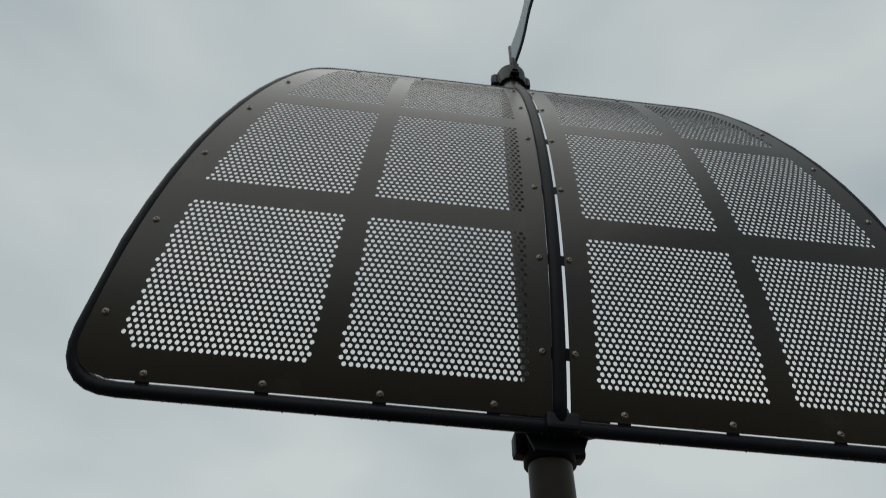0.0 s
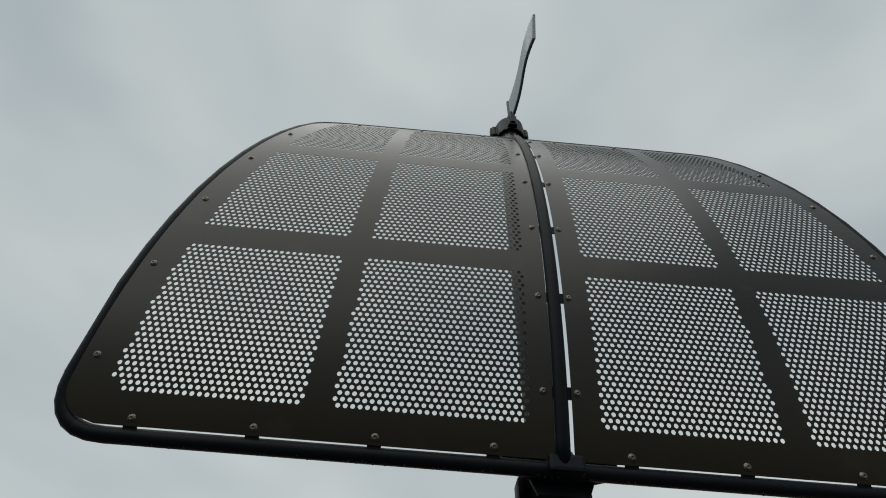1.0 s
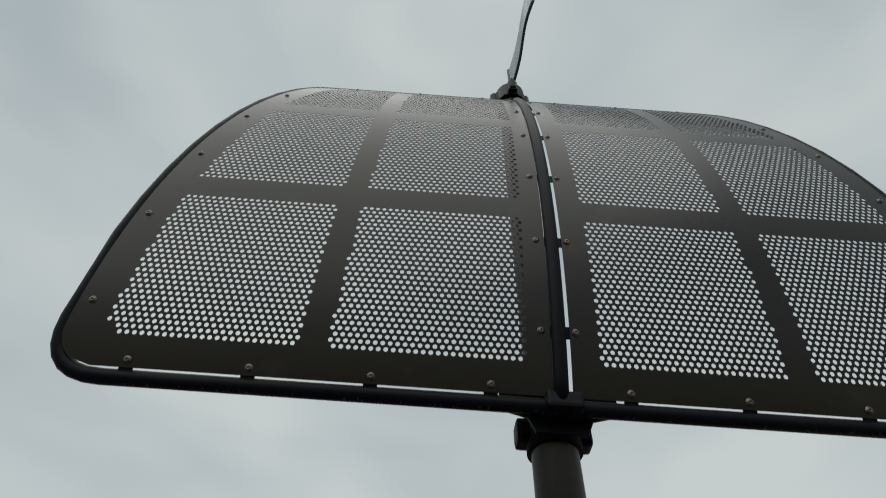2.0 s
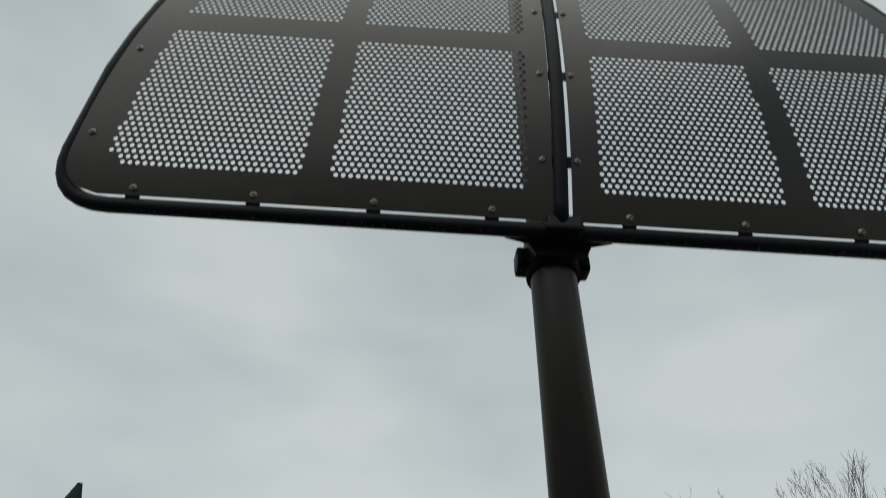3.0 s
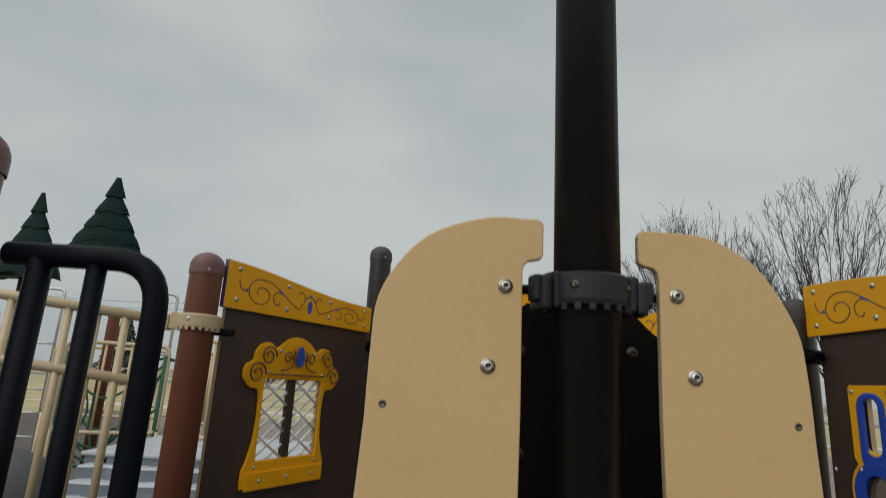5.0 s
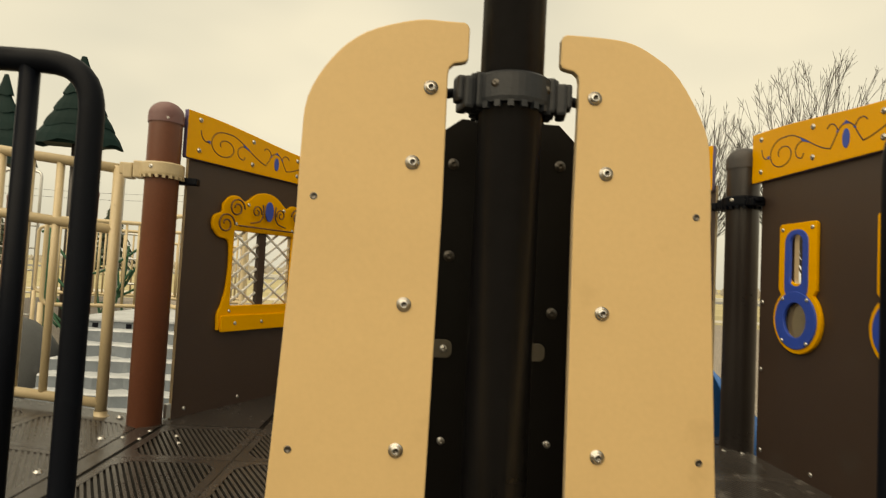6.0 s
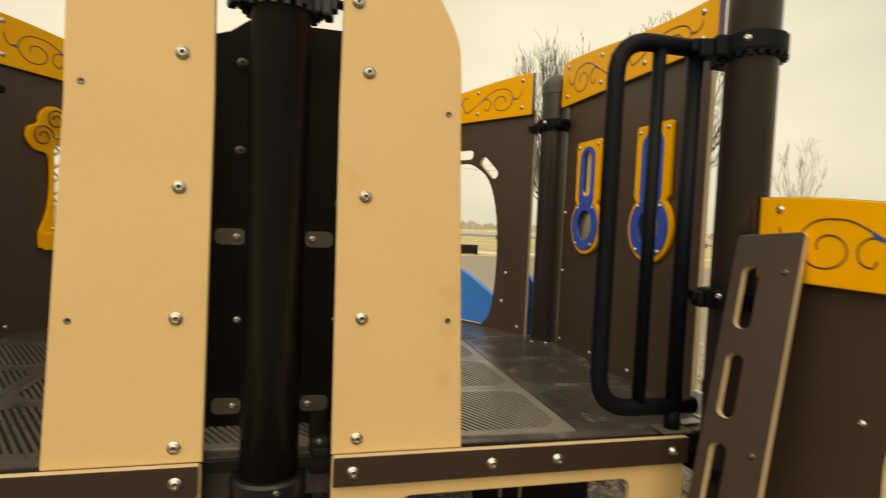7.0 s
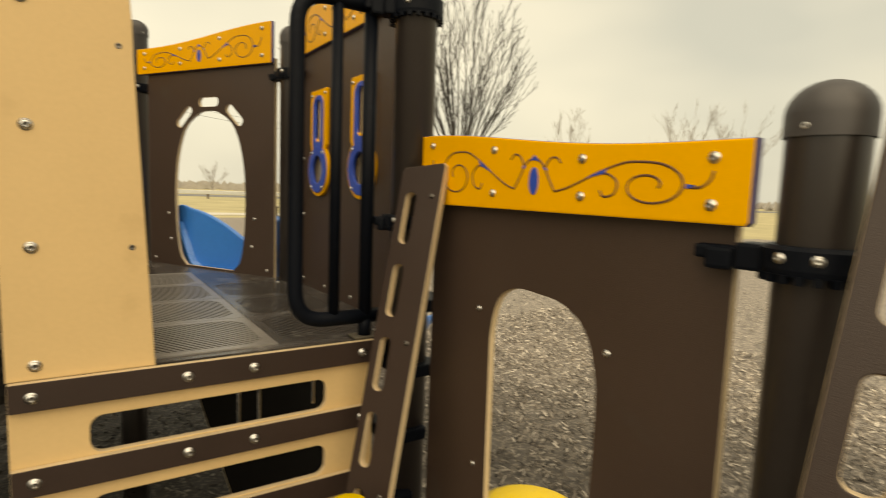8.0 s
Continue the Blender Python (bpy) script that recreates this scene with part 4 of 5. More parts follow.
part("groove", tube("groove", [Vector((cxw - 0.19, 0.848, 0.0255)), Vector((cxw + 0.19, 0.848, 0.0255))], 0.0042, M_GROOVE, 5), wf)
part("gem", plate("gem", oval(0, 0, 0.026, 0.05, 22), [], 0.008, [M_BLUE], 0.002), wf, pose(cxw, 0.935, 0.026), "blue oval inlay")
for x, y in ((-0.19, 0.855), (0.19, 0.855), (-0.12, 0.955), (0.12, 0.955), (-0.2, 0.445), (0.2, 0.445)):
    part("bolt", SMALL_BOLT, win, pose(cxw + x, y, 0.0265))
for x in (-0.17, 0.0, 0.17):
    part("bolt", SMALL_BOLT, win, pose(cxw + x, 0.388, 0.0375))
part("mullion", box_mesh("mullion", (cxw - 0.022, WZ0, -0.012), (cxw + 0.022, WZ1, 0.012), M_BROWN, 0.002), win, label="dark mullion")
for k, (x0, x1) in enumerate(((WX0, cxw - 0.022), (cxw + 0.022, WX1))):
    bm = bmesh.new()
    n = 3
    h = (WZ1 - WZ0) / n
    for i in range(n):
        z0 = WZ0 + i * h
        add_tube(bm, [(x0, z0, -0.004), (x1, z0 + h, -0.004)], 0.0068, 6)
        add_tube(bm, [(x1, z0, 0.004), (x0, z0 + h, 0.004)], 0.0068, 6)
        add_tube(bm, [(x0, z0 + h / 2, 0.0), ((x0 + x1) / 2, z0 + h, 0.0)], 0.007, 6)
        add_tube(bm, [((x0 + x1) / 2, z0, 0.0), (x1, z0 + h / 2, 0.0)], 0.007, 6)
    part("lattice", mesh_of(bm, "lattice", M_LATTICE), win, None, "white diamond lattice")

# back wall with a double-humped board
wall_b = thing("back_panel", wall_frame((-0.535, 2.235, Z0), (1, 0, 0)), "plain dark brown plastic wall panel", "panel", "wall panels of the play ship")
part("board", plate("board", [(0, -0.02), (1.07, -0.02), (1.07, 1.14), (0, 1.14)], [], 0.019, PANEL_MATS), wall_b)
foot_bolts(wall_b, 1.07)
hump = thing("humped_scroll_board", wall_frame((-0.535, 2.215, 2.03), (1, 0, 0)), "yellow plastic scrollwork board with two humps", "board", "yellow scroll boards")
hp = smooth_line([(0, 0.232, 0), (0.10, 0.238, 0), (0.20, 0.27, 0), (0.31, 0.335, 0), (0.405, 0.372, 0), (0.475, 0.355, 0), (0.535, 0.312, 0), (0.595, 0.355, 0), (0.665, 0.372, 0), (0.76, 0.335, 0), (0.87, 0.27, 0), (0.97, 0.238, 0), (1.07, 0.232, 0)], 4)
hb = part("board", plate("board", [(0, 0), (1.07, 0)] + [(p.x, p.y) for p in hp[::-1]], [], 0.026, [M_YELLOW, M_PURPLE], 0.004), hump)
for sgn in (-1, 1):
    for line in (spiral(0.36, 0.125, 0.012, 0.072, 0, 1.5, 24), spiral(0.14, 0.20, 0.012, 0.06, 180, 1.4, 24), spiral(0.1, 0.30, 0.008, 0.028, 200, 1.1, 14),
                 [(0.30, 0.06), (0.26, 0.12), (0.21, 0.2), (0.15, 0.24), (0.11, 0.28)], [(0.06, 0.03), (0.02, 0.10), (0.0, 0.2)]):
        pts = [Vector((0.535 + sgn * x, y, 0.0125)) for x, y in line]
        part("groove", tube("groove", smooth_line(pts, 2), 0.0040, M_GROOVE, 5), hb)
for x, y in ((0.05, 0.19), (0.05, 0.04), (1.02, 0.19), (1.02, 0.04), (0.37, 0.325), (0.70, 0.325)):
    part("bolt", BOLT, hump, pose(x, y, 0.0135))

# right diagonal wall with the arched way to the slide
D_DIR = Vector((0.5, -0.866, 0))
base_d = Vector((0.61, 2.206, 0)) + D_DIR * 0.08
wall_d = thing("arch_panel", wall_frame((base_d.x, base_d.y, Z0), D_DIR), "dark brown plastic wall panel with an arched doorway", "panel", "wall panels of the play ship")
AC = 0.555
arch = [(AC - 0.20, 0.0), (AC + 0.215, 0.0)]
arch = [(p.x, p.y) for p in smooth_line([(AC - 0.185, 0.006, 0), (AC - 0.245, 0.08, 0), (AC - 0.275, 0.3, 0), (AC - 0.265, 0.58, 0), (AC - 0.20, 0.78, 0), (AC - 0.09, 0.865, 0), (AC, 0.882, 0), (AC + 0.09, 0.865, 0), (AC + 0.20, 0.78, 0), (AC + 0.265, 0.58, 0), (AC + 0.275, 0.3, 0), (AC + 0.245, 0.08, 0), (AC + 0.185, 0.006, 0)], 4)]
slots = []
for a in (-42, 0, 42):
    c, s = math.cos(radians(a)), math.sin(radians(a))
    bx = box_poly(-0.075, -0.026, 0.075, 0.026, 0.024)
    ox, oz = AC + 0.292 * s, 0.632 + 0.298 * c
    slots.append([(ox + x * c + y * s, oz - x * s + y * c) for x, y in bx])
part("board", plate("board", [(0.05, -0.02), (1.04, -0.02), (1.04, 1.13), (0.05, 1.13)], [h[::-1] for h in (arch, *slots)], 0.019, PANEL_MATS), wall_d)
for x, y in ((0.10, 0.03), (0.99, 0.03), (0.22, 0.30), (0.90, 0.30), (0.24, 0.15), (0.88, 0.15)):
    part("bolt", SMALL_BOLT, wall_d, pose(x, y, 0.0105))
sd = base_d - D_DIR * 0.01
sign(wall_frame((sd.x - 0.02 * 0.866, sd.y - 0.02 * 0.5, 2.018), D_DIR), 1.045, True)

# blue slide behind the arch
slide_m = wall_frame((base_d.x, base_d.y, Z0), D_DIR)
slide = thing("slide", slide_m, "bright blue moulded plastic slide behind the arched doorway", "slide")


def slide_trough():
    bm = bmesh.new()
    rows = []
    path = [(0.0, 0.0), (-0.30, -0.01), (-0.55, -0.10), (-0.95, -0.38), (-1.4, -0.66), (-1.8, -0.80), (-2.2, -0.82)]
    for z, y in path:
        sec = []
        for k in range(13):
            t = -1 + 2 * k / 12
            wall = 0.26 if z > -0.35 else 0.20
            sec.append(bm.verts.new((AC + 0.30 * t, y - 0.01 + wall * max(0, abs(t) - 0.62) / 0.38 * (0.6 + 0.4 * abs(t)), z - 0.03)))
        rows.append(sec)
    for a, b in zip(rows, rows[1:]):
        for k in range(12):
            f = bm.faces.new((a[k], a[k + 1], b[k + 1], b[k]))
            f.smooth = True
    return mesh_of(bm, "trough", M_SLIDE)


tr = part("trough", slide_trough(), slide)
md = tr.modifiers.new("thickness", "SOLIDIFY")
md.thickness = 0.015
hood = smooth_line([(0, 0.02, 0), (0, 0.325, 0), (0.10, 0.330, 0), (0.22, 0.295, 0), (0.34, 0.235, 0), (0.46, 0.155, 0), (0.58, 0.08, 0)], 4)
for off, sc in ((-0.33, 1.0), (0.30, 0.9)):
    me = plate("side_wing", [(p.x, p.y * sc) for p in hood] + [(0.58, 0.0), (0.0, -0.05)], [], 0.03, [M_SLIDE], 0.008)
    if off < 0:
        m = Matrix.Translation((AC - 0.355, 0, -0.07)) @ Matrix.Rotation(radians(7), 4, "Y") @ Matrix.Diagonal((1.12, 1, 1, 1))
    else:
        m = Matrix.Translation((AC + 0.33, 0.0, -0.16)) @ Matrix.Rotation(radians(-8), 4, "Y") @ Matrix.Diagonal((0.35, 1, 1, 1))
    part("side_wing", me, slide, m, "blue curved side wing")

# ---- climbing rail walls at the front ----
for side in (-1, 1):
    t = thing("climbing_wall", pose(0, -0.0925, 0), "tan slotted board with dark brown step rails", "climber", "climbing walls beside the mast")
    slots = []
    for k in range(4):
        zt = 0.847 - 0.2125 * k
        slots.append(box_poly(0.305, zt - 0.139, 0.930, zt - 0.042, 0.030))
    o = box_poly(0.142, 0.06, 1.092, 0.908, 0.006)
    hs = slots
    if side < 0:
        o = [(-x, y) for x, y in o[::-1]]
        hs = [[(-x, y) for x, y in h[::-1]] for h in hs]
    part("board", plate("board", o, [h[::-1] for h in hs], 0.019, [M_TAN, M_CORE], 0.002), t, wall_frame((0, 0, 0), (1, 0, 0)))
    for k in range(4):
        zt = 0.9165 - 0.2125 * k
        r = part("step_rail", plate("step_rail", box_poly(min(side * 0.144, side * 1.09), -0.071, max(side * 0.144, side * 1.09), 0.0, 0.004), [], 0.019, [M_RAILBROWN, M_CORE], 0.002), t, wall_frame((0, -0.0195, zt), (1, 0, 0)), "dark brown rail with a tan core")
        for x in (0.190, 0.531, 0.706, 1.044):
            part("bolt", BOLT, r, pose(side * x, -0.037, 0.0098))

# ---- grab loops beside the entrances ----
def grab_loop(m, label):
    t = thing("grab_loop", m, label, "handrail", "black grab loops")
    path = fillet([(-0.10, 0, 1.965), (-0.40, 0, 1.965), (-0.40, 0, 0.985), (-0.10, 0, 0.985)], 0.10, 8)
    part("loop_tube", tube("loop_tube", path, 0.0235, M_BLACK, 14), t)
    for x, r in ((-0.275, 0.018), (-0.165, 0.0225)):
        part("upright", tube("upright", [(x, 0, 0.99), (x, 0, 1.96)], r, M_BLACK, 12), t)
    part("foot", tube("foot", [(-0.165, 0, 0.985), (-0.165, 0, 0.918)], 0.0225, M_BLACK, 12), t)
    part("foot_plate", box_mesh("foot_plate", (-0.21, -0.03, 0.916), (-0.12, 0.03, 0.923), M_ZINC, 0.002), t, label="small steel foot plate")
    return t


grab_loop(pose(1.24, -0.065, 0), "black coated steel grab loop bolted to the tall post")
grab_loop(pose(PF[0], -0.065, 0, 0, 0, 180), "black coated steel grab loop bolted to the brown post")

# ---- low side wall with an archway, leading away from the tall post ----
L_S = 1.0
wall_s = thing("low_arch_panel", wall_frame((1.242, -0.225, 0.0), (0, -1, 0)), "dark brown plastic wall panel with an arched crawl opening", "panel", "wall panels of the play ship")
cut = [(p.x, p.y) for p in smooth_line([(0.312, 0.22, 0), (0.308, 0.5, 0), (0.303, 0.9, 0), (0.305, 1.03, 0), (0.335, 1.12, 0), (0.40, 1.157, 0), (0.48, 1.158, 0), (0.565, 1.148, 0), (0.635, 1.105, 0), (0.672, 1.02, 0), (0.682, 0.9, 0), (0.675, 0.5, 0), (0.667, 0.22, 0)], 4)]
part("board", plate("board", [(0, 0.08), (L_S - 0.037, 0.08), (L_S - 0.037, 1.45), (0, 1.45)], [cut], 0.019, PANEL_MATS), wall_s)
for x, y in ((0.25, 1.077), (0.705, 1.067), (0.25, 0.62), (0.71, 0.62)):
    part("bolt", SMALL_BOLT, wall_s, pose(x, y, 0.0105))
sign(wall_frame((1.214, -0.191, 1.360), (0, -1, 0)), 1.031, False)


# ---- leaning slotted side boards of the climber ----
def slotted_board(m, length, label, x0=0.030, x1=0.068, top=0.092):
    t = thing("slotted_side_board", m, label, "board", "slotted side boards")
    o = [(0, -length), (0.155, -length), (0.155, -0.008), (0.147, 0.0), (0.008, -0.016), (0, -0.026)]
    hs = [box_poly(x0, -top - 0.2175 * k - 0.155, x1, -top - 0.2175 * k, min(0.020, (x1 - x0) / 2 - 0.001)) for k in range(int((length - 0.1) / 0.2165))]
    part("board", plate("board", o, [h[::-1] for h in hs], 0.026, [M_RAILBROWN, M_CORE], 0.003), t)
    for k in range(3):
        part("bolt", DARK_BOLT, t, pose(0.125, -0.10 - 0.43 * k, 0.0135) @ Matrix.Scale(0.6, 4))
    return t


lean = Vector((0.22, 0.08, 1)).normalized()
slotted_board(wall_frame((1.143, -0.196, 1.480), (0.37, -0.93, 0.0), lean), 1.50, "dark brown slotted board with tan edges leaning by the climber")


def tread_stack():
    t = thing("climber_steps", pose(1.19, -0.19, 0), "black moulded steps behind the slotted board", "steps")
    for k in range(5):
        part("tread", box_mesh("tread", (0.0 - 0.045 * (4 - k), -0.02, 0.16 + 0.2125 * k), (0.14 - 0.045 * (4 - k), 0.16, 0.20 + 0.2125 * k), M_BLACK, 0.006), t)


tread_stack()

# ---- the neighbouring ramp with its tan railing ----
SLOPE = -0.10
ramp_m = Matrix.Translation((-1.247, 0, Z0 - 0.006)) @ Matrix.Rotation(math.atan(SLOPE) * -1, 4, "Y")
ramp = tagged(thing("ramp", ramp_m, "dark brown coated metal ramp rising away from the deck", "ramp"), kind="structure")
part("ramp_plate", box_mesh("ramp_plate", (-1.6, -0.05, -0.04), (-0.004, 1.30, -0.004), M_DECK, 0.003), ramp)
for k in range(4):
    for j in range(3):
        part("slotted_plate", SLOT, ramp, pose(-0.395 - 0.391 * k, 0.0 + 0.391 * j, 0.0))
for x, y in ((-0.05, 0.25), (-0.05, 0.6), (-0.05, 0.95), (-0.12, 1.22)):
    part("bolt", BOLT, ramp, pose(x, y, 0.0))

rail = thing("guard_railing", pose(-1.447, 1.22, Z0), "tan painted steel guard railing with round bars", "railing", "tan railings")


def rail_run(t, length, bars, slope, z_top=1.045, z_mid=0.785, z_low=0.06):
    for z in (z_top, z_mid, z_low):
        part("rail", tube("rail", [(0, 0, z), (-length, 0, z + slope * length)], 0.021, M_RAILTAN, 12), t)
    part("end_post", tube("end_post", [(0, 0, 0.0), (0, 0, z_top + 0.01)], 0.022, M_RAILTAN, 12), t)
    for k in range(1, bars + 1):
        d = length * k / bars
        part("bar", tube("bar", [(-d, 0, z_low + slope * d), (-d, 0, z_top + slope * d)], 0.0155, M_RAILTAN, 10), t)
    part("foot", lathe("foot", [(0, 0.0), (0.036, 0.0), (0.036, 0.006), (0.026, 0.010), (0.025, 0.03)], M_RAILTAN, 16), t)


rail_run(rail, 1.56, 13, 0.10)

# ---- grey-blue moulded steps ----
steps = thing("moulded_steps", pose(-2.45, 2.87, 0), "grey-blue moulded plastic steps like worn stone", "steps")


def tread(k):
    bm = bmesh.new()
    n = 14
    x0, x1 = -0.48 - 0.016 * k, 0.95
    zt, y0 = 0.490 + 0.0965 * k, 0.158 * k
    cols = []
    for i in range(n + 1):
        x = x0 + (x1 - x0) * i / n
        wob = 0.016 * math.sin(i * 1.7 + k * 2.1) + 0.010 * math.sin(i * 3.9 + k)
        cols.append([bm.verts.new(v) for v in ((x, y0 + wob, zt - 0.30), (x, y0 + wob + 0.008, zt - 0.012), (x, y0 + wob + 0.022, zt), (x, y0 + 0.20, zt + 0.006 * math.sin(i * 2.3)), (x, y0 + 0.20, zt - 0.30))])
    for a, b in zip(cols, cols[1:]):
        for j in range(5):
            bm.faces.new((a[j], b[j], b[(j + 1) % 5], a[(j + 1) % 5]))
    bm.faces.new(cols[0])
    bm.faces.new(cols[-1][::-1])
    bmesh.ops.recalc_face_normals(bm, faces=bm.faces)
    # upward faces take the paler moulding, all others the darker
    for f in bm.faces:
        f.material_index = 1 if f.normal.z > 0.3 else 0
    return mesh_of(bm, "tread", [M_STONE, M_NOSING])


for k in range(6):
    part("tread", tread(k), steps)
part("base", box_mesh("base", (-0.44, 0.06, 0.0), (0.90, 0.90, 0.36), M_STONE, 0.03), steps)


def boulder(x, y, rx, ry, h, seed, label):
    """A moulded rock: a lumpy dome with a few flattened faces."""
    rng = random.Random(seed)
    t = thing("moulded_boulder", pose(x, y, 0), label, "boulder", "moulded boulders")
    bm = bmesh.new()
    bmesh.ops.create_icosphere(bm, subdivisions=3, radius=1.0)
    cuts = [(Vector((rng.gauss(0, 1), rng.gauss(0, 1), rng.gauss(0.2, 0.6))).normalized(), rng.uniform(0.72, 0.9)) for _ in range(9)]
    for v in bm.verts:
        for n, d in cuts:
            over = v.co.dot(n) - d
            if over > 0:
                v.co -= n * over * 0.85
        v.co *= 1 + 0.03 * math.sin(7 * v.co.x + 3 * v.co.z) * math.cos(6 * v.co.y)
        v.co = Vector((v.co.x * rx, v.co.y * ry, max(0.0, h * (0.42 + 0.62 * v.co.z))))
    for f in bm.faces:
        f.smooth = True
    part("rock", mesh_of(bm, "rock", M_BOULDER), t)


boulder(-3.52, 3.62, 0.50, 0.42, 1.04, 4, "dark grey moulded plastic boulder beside the steps")
boulder(-4.05, 3.05, 0.42, 0.36, 0.66, 9, "low dark grey moulded plastic boulder")
landing = thing("upper_landing", pose(-2.5, 3.79, 0), "grey-blue moulded landing at the head of the steps", "landing")
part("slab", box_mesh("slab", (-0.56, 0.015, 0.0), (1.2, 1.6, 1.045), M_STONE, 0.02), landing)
part("lip", box_mesh("lip", (-0.58, -0.005, 1.030), (1.22, 1.6, 1.062), M_NOSING, 0.012), landing, label="pale top edge")
# black blocks stand for the shade inside square drain holes
for x in (-0.395, -0.112, 0.295):
    part("drain_hole", box_mesh("drain_hole", (x - 0.024, 0.010, 0.975), (x + 0.024, 0.06, 1.016), M_BLACK, 0.004), landing)

# far tower of the playground: brown posts, tan railings and ladders
for x, y, h, lab in ((-4.12, 5.8, 2.35, "reddish brown steel post by the landing"), (-5.4, 6.3, 2.3, "tall reddish brown steel post of the far tower"), (-6.9, 7.6, 2.4, "tall reddish brown steel post of the far tower")):
    post("tower_post", x, y, h, 0.0655, M_RED, lab, M_CAP)
for x, y, z, n_, turn in ((-2.0, 4.9, 1.062, 6, 0), (-3.3, 5.6, 1.0, 8, 20), (-2.6, 7.0, 1.0, 9, -10), (-4.2, 7.6, 1.0, 12, 8), (-3.3, 9.5, 0.9, 14, 0)):
    t = thing("far_railing", pose(x, y, z, 0, 0, turn), "tan painted steel railing of the far tower", "railing", "tan railings")
    length = n_ * 0.13
    loop = fillet([(0, 0, 0.03), (0, 0, 1.0), (-length, 0, 1.0), (-length, 0, 0.03)], 0.10, 5, closed=True)
    part("loop", tube("loop", loop, 0.024, M_RAILTAN, 10, closed=True), t)
    for k in range(1, n_):
        part("bar", tube("bar", [(-length * k / n_, 0, 0.03), (-length * k / n_, 0, 1.0)], 0.014, M_RAILTAN, 8), t)
    part("leg", tube("leg", [(0, 0, 0.05), (0, 0, -z)], 0.03, M_RAILTAN, 8), t)
    part("leg", tube("leg", [(-length, 0, 0.05), (-length, 0, -z)], 0.03, M_RAILTAN, 8), t)

# rope climber: two green poles with slack ropes between them
climber = thing("rope_climber", pose(-3.3, 5.6, 0), "dark green steel poles hung with slack green ropes", "climber")
for x, top in ((-0.02, 1.90), (-1.16, 1.90)):
    pole = part("pole", lathe("pole", [(0, -0.1), (0.032, -0.1), (0.032, top - 0.01), (0.024, top), (0, top)], M_ROPE, 14), climber, pose(x, 0, 0))
    part("cross_arm", tube("cross_arm", [(-0.09, 0, top - 0.05), (0.0, 0, top - 0.02), (0.09, 0, top - 0.05)], 0.016, M_ROPE, 8), pole)
for (xa, za), (xb, zb), sag, yo in (((-1.16, 1.8), (-0.02, 1.8), 0.35, 0.0), ((-1.16, 1.45), (-0.02, 1.30), 0.30, 0.02), ((-1.16, 1.25), (-0.02, 1.0), 0.32, -0.03), ((-1.16, 1.0), (-0.3, 0.75), 0.16, 0.04), ((-1.10, 0.95), (-0.2, 1.45), 0.42, -0.05), ((-0.9, 0.9), (-0.02, 1.75), 0.30, 0.05)):
    pts = [(xa + (xb - xa) * u, yo * math.sin(math.pi * u), za + (zb - za) * u - sag * 4 * u * (1 - u) * (1 + 0.25 * math.sin(5 * u))) for u in (0, 0.12, 0.25, 0.4, 0.55, 0.7, 0.85, 1)]
    part("rope", tube("rope", smooth_line(pts, 3), 0.015, M_ROPE, 6), climber)
for k in range(7):
    x = -1.05 + 0.16 * k
    pts = [(x, 0.0, 1.62 - 0.12 * math.sin(k)), (x + 0.07 * math.sin(2 * k), 0.02, 1.22), (x - 0.05 * math.cos(k), -0.02, 0.92), (x + 0.06, 0.0, 0.68 + 0.06 * math.cos(3 * k))]
    part("rope", tube("rope", smooth_line(pts, 3), 0.013, M_ROPE, 6), climber)

# pale steel hoops beyond the railing
for x, y, z, w, turn in ((-4.25, 7.2, 0.9, 0.44, 10), (-6.6, 8.2, 1.0, 0.60, 0)):
    t = thing("ladder_hoop", pose(x, y, z, 0, 0, turn), "pale galvanised steel hand hoop over a ladder", "handrail", "pale hand hoops")
    part("hoop", tube("hoop", fillet([(-w / 2, 0, -z), (-w / 2, 0, 1.93), (w / 2, 0, 1.93), (w / 2, 0, -z)], 0.10, 6), 0.022, M_PALE, 8), t)
    for k in range(5):
        part("rung", tube("rung", [(-w / 2, 0, -0.4 + 0.36 * k), (w / 2, 0, -0.4 + 0.36 * k)], 0.015, M_PALE, 8), t)


